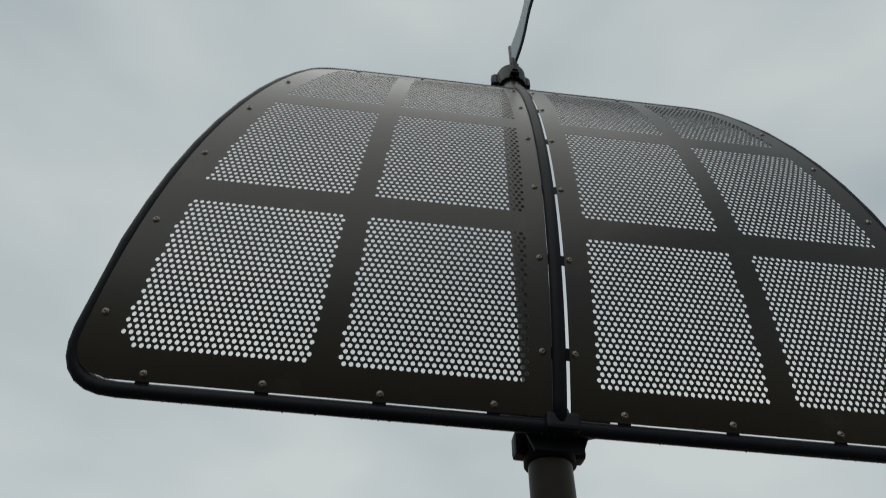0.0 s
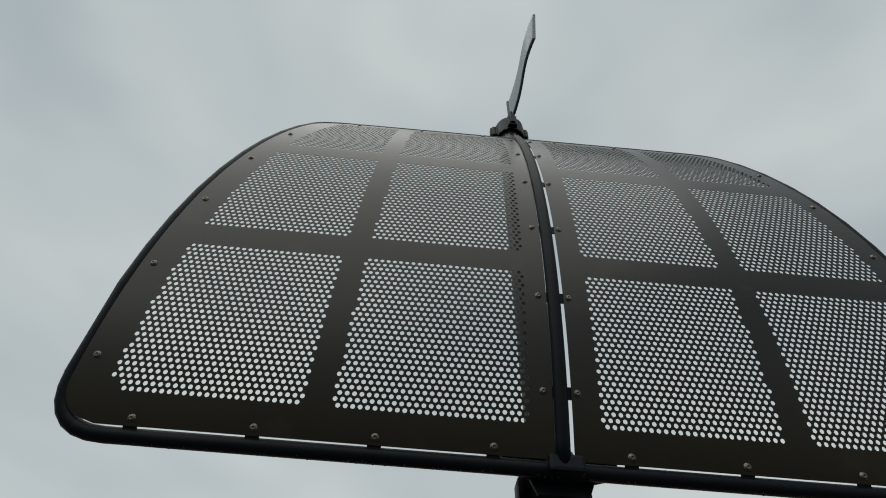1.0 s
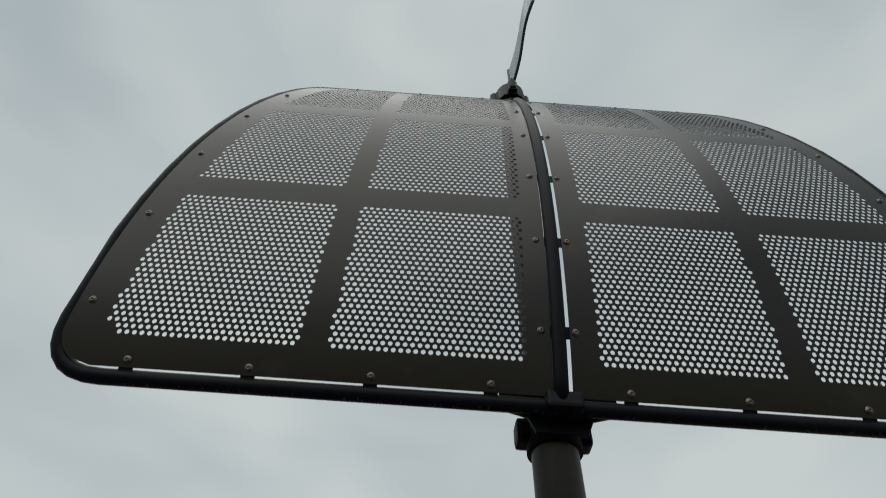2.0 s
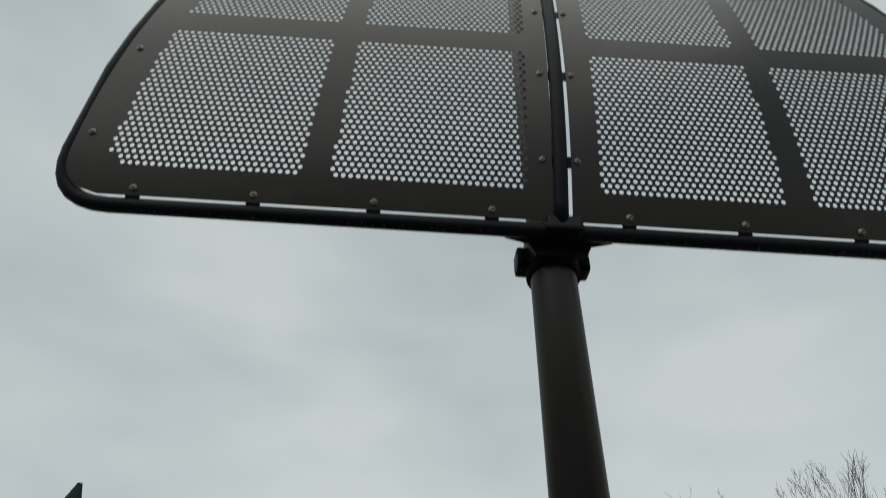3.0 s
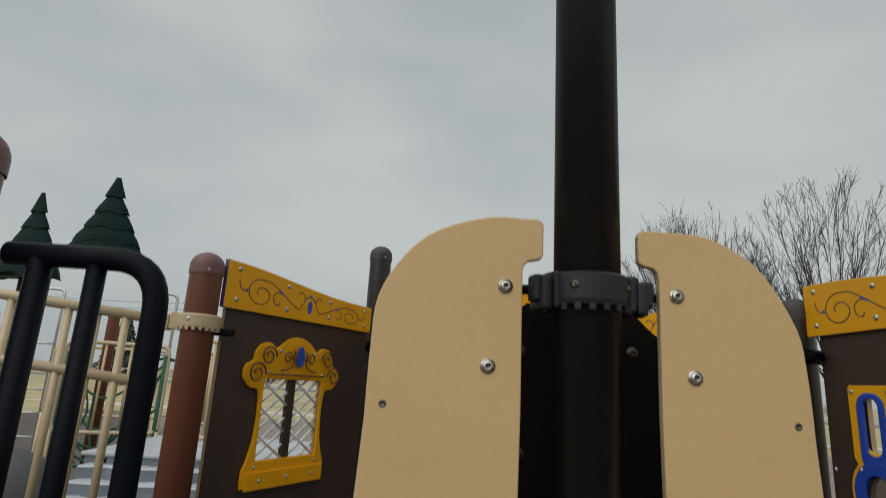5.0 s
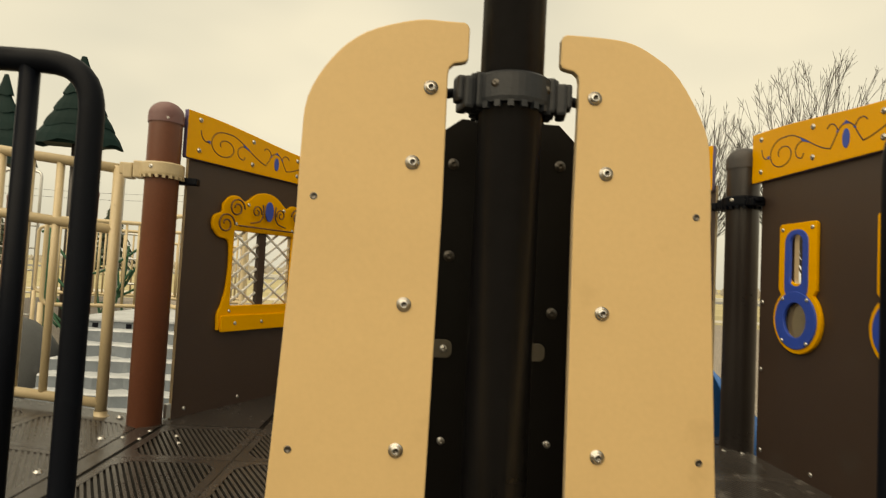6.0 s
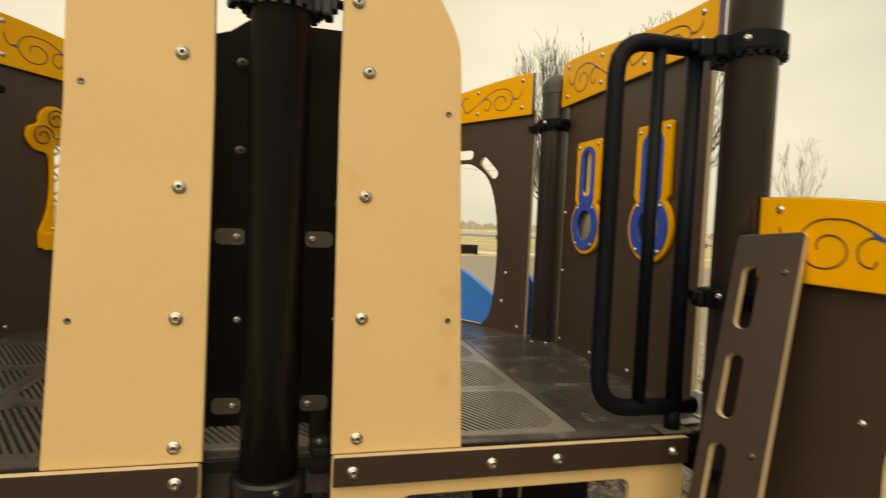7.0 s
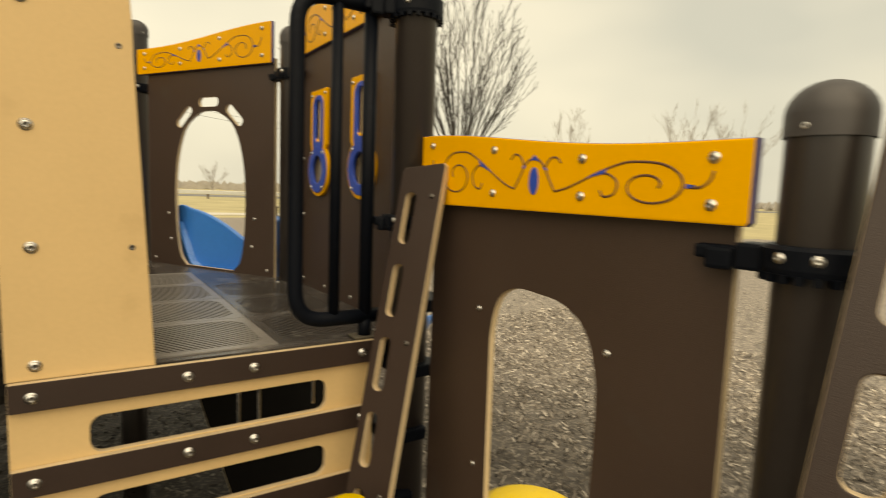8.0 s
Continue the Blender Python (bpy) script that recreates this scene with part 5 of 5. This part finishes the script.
# ---- moulded pine toppers on posts ----
def pine(x, y, top, height, width, turn, label):
    t = thing("moulded_pine", pose(x, y, 0, 0, 0, turn), label, "tree topper", "moulded pines")
    bm = bmesh.new()
    segs = 20
    cuts = ((0.0, 0.055), (0.24, 0.25), (0.44, 0.42), (0.63, 0.60), (0.81, 0.79), (1.0, 1.0))
    rng = random.Random(int(top * 100))
    for (f0, w0), (f1, w1) in zip(cuts, cuts[1:]):
        z_top, z_low = top - height * max(0, f0 - 0.03), top - height * f1
        r_top, r_low = width / 2 * max(0.055, w0 - 0.125), width / 2 * w1
        rings = []
        for u, bow in ((0.0, 0.0), (0.35, -0.04), (0.75, -0.05), (1.0, 0.0)):
            ring = []
            for i in range(segs):
                a = 2 * math.pi * i / segs
                r = r_top + (r_low - r_top) * (u + bow)
                drop = 0.0
                if u > 0.9:
                    lobe = i % 4 in (0, 1)
                    r *= 1.0 if lobe else 0.95
                    drop = height * (rng.uniform(0.004, 0.022) + (0.05 if lobe else 0.0)) * w1
                ring.append(bm.verts.new((r * math.cos(a), 0.42 * r * math.sin(a), z_top + (z_low - z_top) * u - drop)))
            rings.append(ring)
        rings.append([bm.verts.new((0.86 * v.co.x, 0.86 * v.co.y, v.co.z + 0.035)) for v in rings[-1]])
        for ring_a, ring_b in zip(rings, rings[1:]):
            for i in range(segs):
                bm.faces.new((ring_a[i], ring_a[(i + 1) % segs], ring_b[(i + 1) % segs], ring_b[i]))
        bm.faces.new(rings[0])
        bm.faces.new(rings[-1][::-1])
    bmesh.ops.recalc_face_normals(bm, faces=bm.faces)
    part("crown", mesh_of(bm, "crown", M_PINE), t, label="dark green moulded tiers")
    part("trunk", lathe("trunk", [(0, 0), (0.11, 0), (0.11, top - height + 0.1), (0, top - height + 0.1)], M_POST, 16), t, label="dark post")


pine(-7.95, 11.85, 6.16, 1.99, 1.90, 12, "dark green moulded pine tree on a dark post")
pine(-11.8, 14.85, 6.56, 2.42, 2.2, -8, "dark green moulded pine tree on a dark post")

# ---- low play piece with yellow and blue discs near the climber ----
for x, y, z, r, lab in ((0.855, -0.455, 0.60, 0.06, "yellow and blue plastic knob on a stalk"), (1.386, -0.562, 0.490, 0.155, "yellow plastic seat disc on a stalk")):
    t = thing("stepping_pod", pose(x, y, 0), lab, "pod", "stepping pods")
    part("top", lathe("top", [(0, z), (r * 0.8, z - 0.004), (r, z - 0.02), (r, z - 0.05), (r * 0.9, z - 0.06), (0, z - 0.06)], M_LEMON, 24), t, label="yellow plastic top")
    part("rim", lathe("rim", [(r * 0.92, z - 0.05), (r * 1.02, z - 0.055), (r * 1.02, z - 0.085), (r * 0.5, z - 0.10), (0, z - 0.10)], M_BLUE, 24), t, label="blue plastic rim")
    part("stalk", lathe("stalk", [(0, 0), (0.035, 0), (0.035, z - 0.09), (0, z - 0.09)], M_POST, 16), t)

# second slotted board beyond the low wall
lean = Vector((0.2246, -0.0239, 1)).normalized()
across = Vector((0.37, -0.93, 0.0))
slotted_board(wall_frame((1.2404, -1.3988, 1.6834), across - across.dot(lean) * lean, lean), 1.70, "dark brown slotted board with tan edges beside the domed post", 0.036, 0.088, 0.070)

# legs and gear under the deck
for x, y in ((-0.6, 0.9), (0.480, 0.94), (0.1, 1.5)):
    t = thing("deck_leg", pose(x, y, 0), "dark brown steel leg under the deck", "post")
    part("pole", lathe("pole", [(0, -0.2), (0.05, -0.2), (0.05, Z0 - 0.05), (0, Z0 - 0.05)], M_POST, 16), t)
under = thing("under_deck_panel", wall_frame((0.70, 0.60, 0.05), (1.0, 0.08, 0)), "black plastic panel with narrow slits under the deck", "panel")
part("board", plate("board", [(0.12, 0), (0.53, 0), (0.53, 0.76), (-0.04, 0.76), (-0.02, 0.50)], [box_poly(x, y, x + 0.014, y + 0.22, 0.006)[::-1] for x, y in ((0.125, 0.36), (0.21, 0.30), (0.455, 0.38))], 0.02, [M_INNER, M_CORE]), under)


# ---- wood chips near the camera's way ----
def chips():
    rng = random.Random(7)
    verts, faces = [], []
    for _ in range(30000):
        u = rng.random()
        if u < 0.55:
            x, y = rng.uniform(1.3, 5.5), rng.uniform(-2.2, 3.2)
        elif u < 0.8:
            x, y = rng.uniform(-1.4, 1.6), rng.uniform(-0.4, 3.2)
        else:
            x, y = rng.uniform(1.3, 9.0), rng.uniform(-3.0, 9.0)
        a, tilt = rng.uniform(0, math.pi), rng.uniform(-0.8, 0.8)
        ln, wd, th = rng.uniform(0.006, 0.024), rng.uniform(0.003, 0.009), rng.uniform(0.002, 0.006)
        m = Matrix.Translation((x, y, 0.008 + rng.uniform(0, 0.012))) @ Matrix.Rotation(a, 4, "Z") @ Matrix.Rotation(tilt, 4, "Y")
        b = len(verts)
        for px_, py_, pz_ in ((-ln, -wd, 0), (ln, -wd * 0.6, 0), (ln, wd * 0.7, 0), (-ln, wd, 0), (-ln * 0.8, -wd * 0.7, th), (ln * 0.9, -wd * 0.5, th), (ln * 0.85, wd * 0.5, th), (-ln * 0.9, wd * 0.8, th)):
            verts.append((m @ Vector((px_, py_, pz_)))[:])
        faces += [tuple(b + i for i in q) for q in ((4, 5, 6, 7), (0, 1, 5, 4), (1, 2, 6, 5), (2, 3, 7, 6), (3, 0, 4, 7))]
    me = bpy.data.meshes.new("wood_chips")
    me.from_pydata(verts, [], faces)
    me.materials.append(M_CHIPS)
    return me


def chip_material():
    m = material("mulch_chips", (0.2, 0.165, 0.13), 0.85, vary=0.3, scale=40)
    n, l = m.node_tree.nodes, m.node_tree.links
    geo, ramp = n.new("ShaderNodeNewGeometry"), n.new("ShaderNodeValToRGB")
    e = ramp.color_ramp.elements
    e[0].color, e[1].color = (0.045, 0.039, 0.035, 1), (0.46, 0.415, 0.36, 1)
    mid = e.new(0.62)
    mid.color = (0.16, 0.135, 0.11, 1)
    l.new(geo.outputs["Random Per Island"], ramp.inputs["Fac"])
    l.new(ramp.outputs["Color"], n["Principled BSDF"].inputs["Base Color"])
    return m


M_CHIPS = brighten_outward(chip_material())
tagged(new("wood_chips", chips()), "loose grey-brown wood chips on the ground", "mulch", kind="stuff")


# ---- bare trees ----
def bare_tree(x, y, height, half_width, fork, limbs, seed, label, bark, fine=0.0066):
    """A short trunk, limbs that sweep out and up to a domed outline, and three orders of thinner branches."""
    rng = random.Random(seed)
    t = thing("bare_tree", pose(x, y, 0), label, "tree", "bare trees")
    r0 = height * 0.017
    bm = bmesh.new()
    add_tube(bm, [(0, 0, -0.1), (0.03, 0, fork * 0.5), (0, 0.02, fork * 1.05)], [r0 * 1.4, r0 * 1.1, r0 * 0.95], 10)
    part("trunk", mesh_of(bm, "trunk", bark), t)
    verts, faces = [], []
    mid = fork + (height - fork) * 0.36

    def inside(p, slack):
        up = (p.z - mid) / ((height - mid) if p.z > mid else (mid - fork * 0.7))
        return (p.x ** 2 + p.y ** 2) / half_width ** 2 + up * up < slack

    def stick(pts, ra, rb):
        d = (pts[-1] - pts[0]).normalized()
        ax = d.orthogonal().normalized()
        bx = d.cross(ax)
        base, n = len(verts), len(pts) - 1
        for k, q in enumerate(pts):
            rr = max(fine, ra + (rb - ra) * k / n)
            verts.extend((q + ax * rr * math.cos(a) + bx * rr * math.sin(a))[:] for a in (0, 2.094, 4.189))
        for k in range(n):
            for j in range(3):
                a, b = base + k * 3 + j, base + k * 3 + (j + 1) % 3
                faces.append((a, b, b + 3, a + 3))

    def branch(p, d, length, r, depth):
        segs = 4 if depth == 1 else 3
        pts = [p]
        for k in range(segs):
            d = (d + Vector((rng.gauss(0, 0.05), rng.gauss(0, 0.05), rng.gauss(0.035, 0.03)))).normalized()
            p = p + d * (length / segs)
            pts.append(p)
            if not inside(p, rng.uniform(0.90, 1.08)):
                break
        stick(pts, r, r * 0.4)
        if depth < 3:
            for k in range(4 if depth == 1 else 2):
                i = rng.randint(1, len(pts) - 1)
                off = Vector((rng.gauss(0, 1), rng.gauss(0, 1), rng.gauss(0.1, 0.6))).normalized()
                dd = (pts[i] - pts[i - 1]).normalized()
                branch(pts[i - 1].lerp(pts[i], rng.random()), (dd + off * 0.40).normalized(), length * rng.uniform(0.35, 0.6), r * 0.5, depth + 1)

    for k in range(limbs):
        a = 2.4 * k + rng.uniform(-0.3, 0.3)
        share = ((k + 0.5) / limbs) ** 0.6
        lean = share * 1.38
        tip = Vector((half_width * math.sin(lean) * math.cos(a), half_width * math.sin(lean) * math.sin(a), mid + (height - mid) * math.cos(lean) * rng.uniform(0.93, 1.0)))
        foot = Vector((0.06 * math.cos(a), 0.06 * math.sin(a), fork * rng.uniform(0.72, 1.05)))
        bow = foot.lerp(tip, 0.45) + Vector((math.cos(a), math.sin(a), -0.5)) * half_width * 0.11 * share
        n = 9
        line = [(1 - u) ** 2 * foot + 2 * u * (1 - u) * bow + u * u * tip + Vector((rng.gauss(0, 0.035), rng.gauss(0, 0.035), 0)) * (u * half_width * 0.35) for u in (i / n for i in range(n + 1))]
        ra = rng.uniform(0.032, 0.052)
        stick(line, ra, ra * 0.13)
        span = (tip - foot).length
        for j in range(6):
            i = rng.randint(3, n - 1)
            d = (line[i] - line[i - 1]).normalized()
            off = Vector((rng.gauss(0, 1), rng.gauss(0, 1), rng.gauss(0.1, 0.5))).normalized()
            branch(line[i - 1].lerp(line[i], rng.random()), (d + off * 0.26).normalized(), span * rng.uniform(0.20, 0.36), ra * (0.45 - 0.32 * i / n), 1)
    me = bpy.data.meshes.new("crown")
    me.from_pydata(verts, [], faces)
    me.materials.append(bark)
    part("crown", me, t, label="leafless upswept twigs")


# trees from 40 m on take the bark paled for haze
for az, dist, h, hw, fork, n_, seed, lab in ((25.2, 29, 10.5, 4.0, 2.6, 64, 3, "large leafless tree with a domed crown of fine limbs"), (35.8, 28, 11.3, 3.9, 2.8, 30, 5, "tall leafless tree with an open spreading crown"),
                                             (46.3, 52, 9.4, 2.2, 2.5, 8, 8, "leafless tree at the far edge of the field, paled for haze"), (57.0, 50, 9.4, 4.0, 2.5, 9, 11, "leafless tree at the far edge of the field, paled for haze"),
                                             (61.0, 55, 10.0, 4.2, 2.5, 9, 13, "leafless tree at the far edge of the field, paled for haze"), (11.2, 95, 4.8, 2.7, 1.0, 9, 17, "small round leafless tree across the road")):
    bare_tree(dist * math.sin(radians(az)), -1.2 + dist * math.cos(radians(az)), h, hw, fork, n_, seed, lab, M_BARK if dist < 40 else M_HAZEBARK)


# ---- far edge: evergreens, hedge line, poles and wires, a house ----
def woods():
    rng = random.Random(21)
    verts, faces = [], []
    for k in range(420):
        a = radians(rng.uniform(-70, 85))
        d = rng.uniform(120, 190)
        x, y = d * math.sin(a), d * math.cos(a)
        h, w = rng.uniform(0.3, 1.0), rng.uniform(1.5, 4.0)
        for j in range(9):
            c = Vector((x + rng.gauss(0, w * 0.5), y + rng.gauss(0, 1), h * rng.uniform(0.1, 0.95)))
            b = len(verts)
            s = rng.uniform(0.4, 1.1)
            for v in ((s, 0, 0), (-s, 0.2, 0), (0.1, 0, s * 1.4), (0, 0.2, -s), (0.2, s, 0.3)):
                verts.append((c + Vector(v))[:])
            faces += [(b, b + 4, b + 2), (b + 1, b + 2, b + 4), (b, b + 3, b + 4), (b + 1, b + 4, b + 3), (b, b + 2, b + 3), (b + 1, b + 3, b + 2)]
    me = bpy.data.meshes.new("far_woods")
    me.from_pydata(verts, [], faces)
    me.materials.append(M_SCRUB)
    return me


tagged(new("far_woods", woods()), "grey-brown line of leafless scrub along the horizon", "woods", kind="stuff")


def evergreen(x, y, h, w, seed, label):
    rng = random.Random(seed)
    t = thing("evergreen_tree", pose(x, y, 0), label, "tree", "evergreen trees")
    part("trunk", lathe("trunk", [(0, 0), (0.15, 0), (0.05, h * 0.8), (0, h * 0.8)], M_BARK, 8), t)
    verts, faces = [], []
    for k in range(900):
        f = rng.random() ** 0.8
        r = w * (1 - f) * rng.uniform(0.35, 1.1)
        a = rng.uniform(0, 2 * math.pi)
        c = Vector((r * math.cos(a), r * math.sin(a), h * (0.06 + 0.94 * f)))
        s = rng.uniform(0.12, 0.34)
        b = len(verts)
        for v in ((s * math.cos(a), s * math.sin(a), -s * 0.5), (-s * math.sin(a), s * math.cos(a), 0), (s * math.sin(a), -s * math.cos(a), 0.1 * s), (0, 0, s)):
            verts.append((c + Vector(v))[:])
        faces += [(b, b + 1, b + 2), (b, b + 3, b + 1), (b, b + 2, b + 3)]
    me = bpy.data.meshes.new("crown")
    me.from_pydata(verts, [], faces)
    me.materials.append(M_FIR)
    part("crown", me, t, label="dark needled crown")


for az, d, h, w in ((-28.4, 60, 6.7, 2.3), (-36.5, 74, 6.4, 2.6)):
    evergreen(d * math.sin(radians(az)), d * math.cos(radians(az)), h, w, int(d), "dark evergreen tree beyond the playground")

poles = []
for az, d, h in ((-46, 95, 11.0), (-15.3, 90, 12.9), (5.8, 90, 13.6), (27, 105, 13.0)):
    x, y = d * math.sin(radians(az)), d * math.cos(radians(az))
    poles.append((x, y, h))
    t = thing("utility_pole", pose(x, y, 0, 0, 0, 10), "wooden utility pole with crossarms", "utility pole", "utility poles")
    part("pole", lathe("pole", [(0, 0), (0.2, 0), (0.13, h), (0, h)], M_WOODPOLE, 10), t)
    for z, w in ((h - 0.5, 1.3), (h - 1.3, 0.9)):
        part("crossarm", box_mesh("crossarm", (-w, -0.08, z - 0.09), (w, 0.08, z + 0.09), M_WOODPOLE, 0.01), t)
wires = thing("overhead_wires", pose(0, 0, 0), "thin dark overhead wires between the poles", "wires")
for (xa, ya, ha), (xb, yb, hb) in zip(poles, poles[1:]):
    for off in (0.4, 1.3):
        pts = [(xa + (xb - xa) * k / 12, ya + (yb - ya) * k / 12, ha + (hb - ha) * k / 12 - off - 1.3 * math.sin(math.pi * k / 12)) for k in range(13)]
        part("wire", tube("wire", pts, 0.02, M_BLACK, 4), wires)

house = thing("far_house", pose(92, 62, 0, 0, 0, 35), "low brick house far across the field", "house")
part("wall", box_mesh("wall", (-7, -4, 0), (7, 4, 2.8), M_BRICK, 0.02), house)
part("roof", plate("roof", [(-4.6, 0), (4.6, 0), (0, 2.0)], [], 15, [M_ROOF], 0.02), house, Matrix.Translation((0, 0, 2.8)) @ Matrix.Rotation(radians(90), 4, "Z") @ Matrix.Rotation(radians(90), 4, "X"))
for x in (-4.5, -1.5, 2.5, 5.0):
    w = part("window", box_mesh("window", (x - 0.6, -4.05, 1.0), (x + 0.6, -3.98, 2.2), M_PALE, 0.01), house)
    part("pane", box_mesh("pane", (x - 0.5, -4.06, 1.1), (x + 0.5, -4.045, 2.1), M_BLACK, 0.005), w)

# a dark bench by the path
bench = thing("park_bench", pose(7.5, 23.6, 0, 0, 0, -18), "low dark bench at the edge of the mulch", "bench")
part("seat", box_mesh("seat", (-0.48, -0.2, 0.40), (0.48, 0.2, 0.46), M_POST, 0.012), bench)
part("backboard", box_mesh("backboard", (-0.46, -0.19, 0.06), (0.46, -0.15, 0.40), M_INNER, 0.008), bench)
for x in (-0.40, 0.40):
    part("leg", box_mesh("leg", (x - 0.05, -0.14, 0.0), (x + 0.05, 0.18, 0.40), M_POST, 0.008), bench)

# road-side guard rail across the field
barrier = thing("guard_rail", pose(14, 50, 0, 0, 0, -14), "long galvanised guard rail on short posts beside the road", "guard rail")
part("beam", box_mesh("beam", (-45, -0.04, 0.42), (45, 0.04, 0.74), M_PALE, 0.02), barrier)
for k in range(23):
    part("stake", box_mesh("stake", (-44.08 + 4 * k, 0.042, 0.0), (-43.92 + 4 * k, 0.16, 0.72), M_WOODPOLE, 0.01), barrier)

# bolts and small brackets on the deck round the posts
for x, y in ((-1.17, 1.055), (-1.227, 0.965), (-1.16, 0.95), (-1.045, 1.0), (-1.005, 0.92), (1.13, 1.06), (1.19, 1.03), (1.10, -0.03), (1.17, 0.03)):
    part("bolt", SMALL_BOLT, deck, pose(x, y, 0.002))
for x, y, turn in ((1.17, -0.015, 10),):
    part("foot_bracket", box_mesh("foot_bracket", (-0.035, -0.016, 0.001), (0.035, 0.016, 0.006), M_PALE, 0.002), deck, pose(x, y, 0, 0, 0, turn), "pale steel bracket foot")
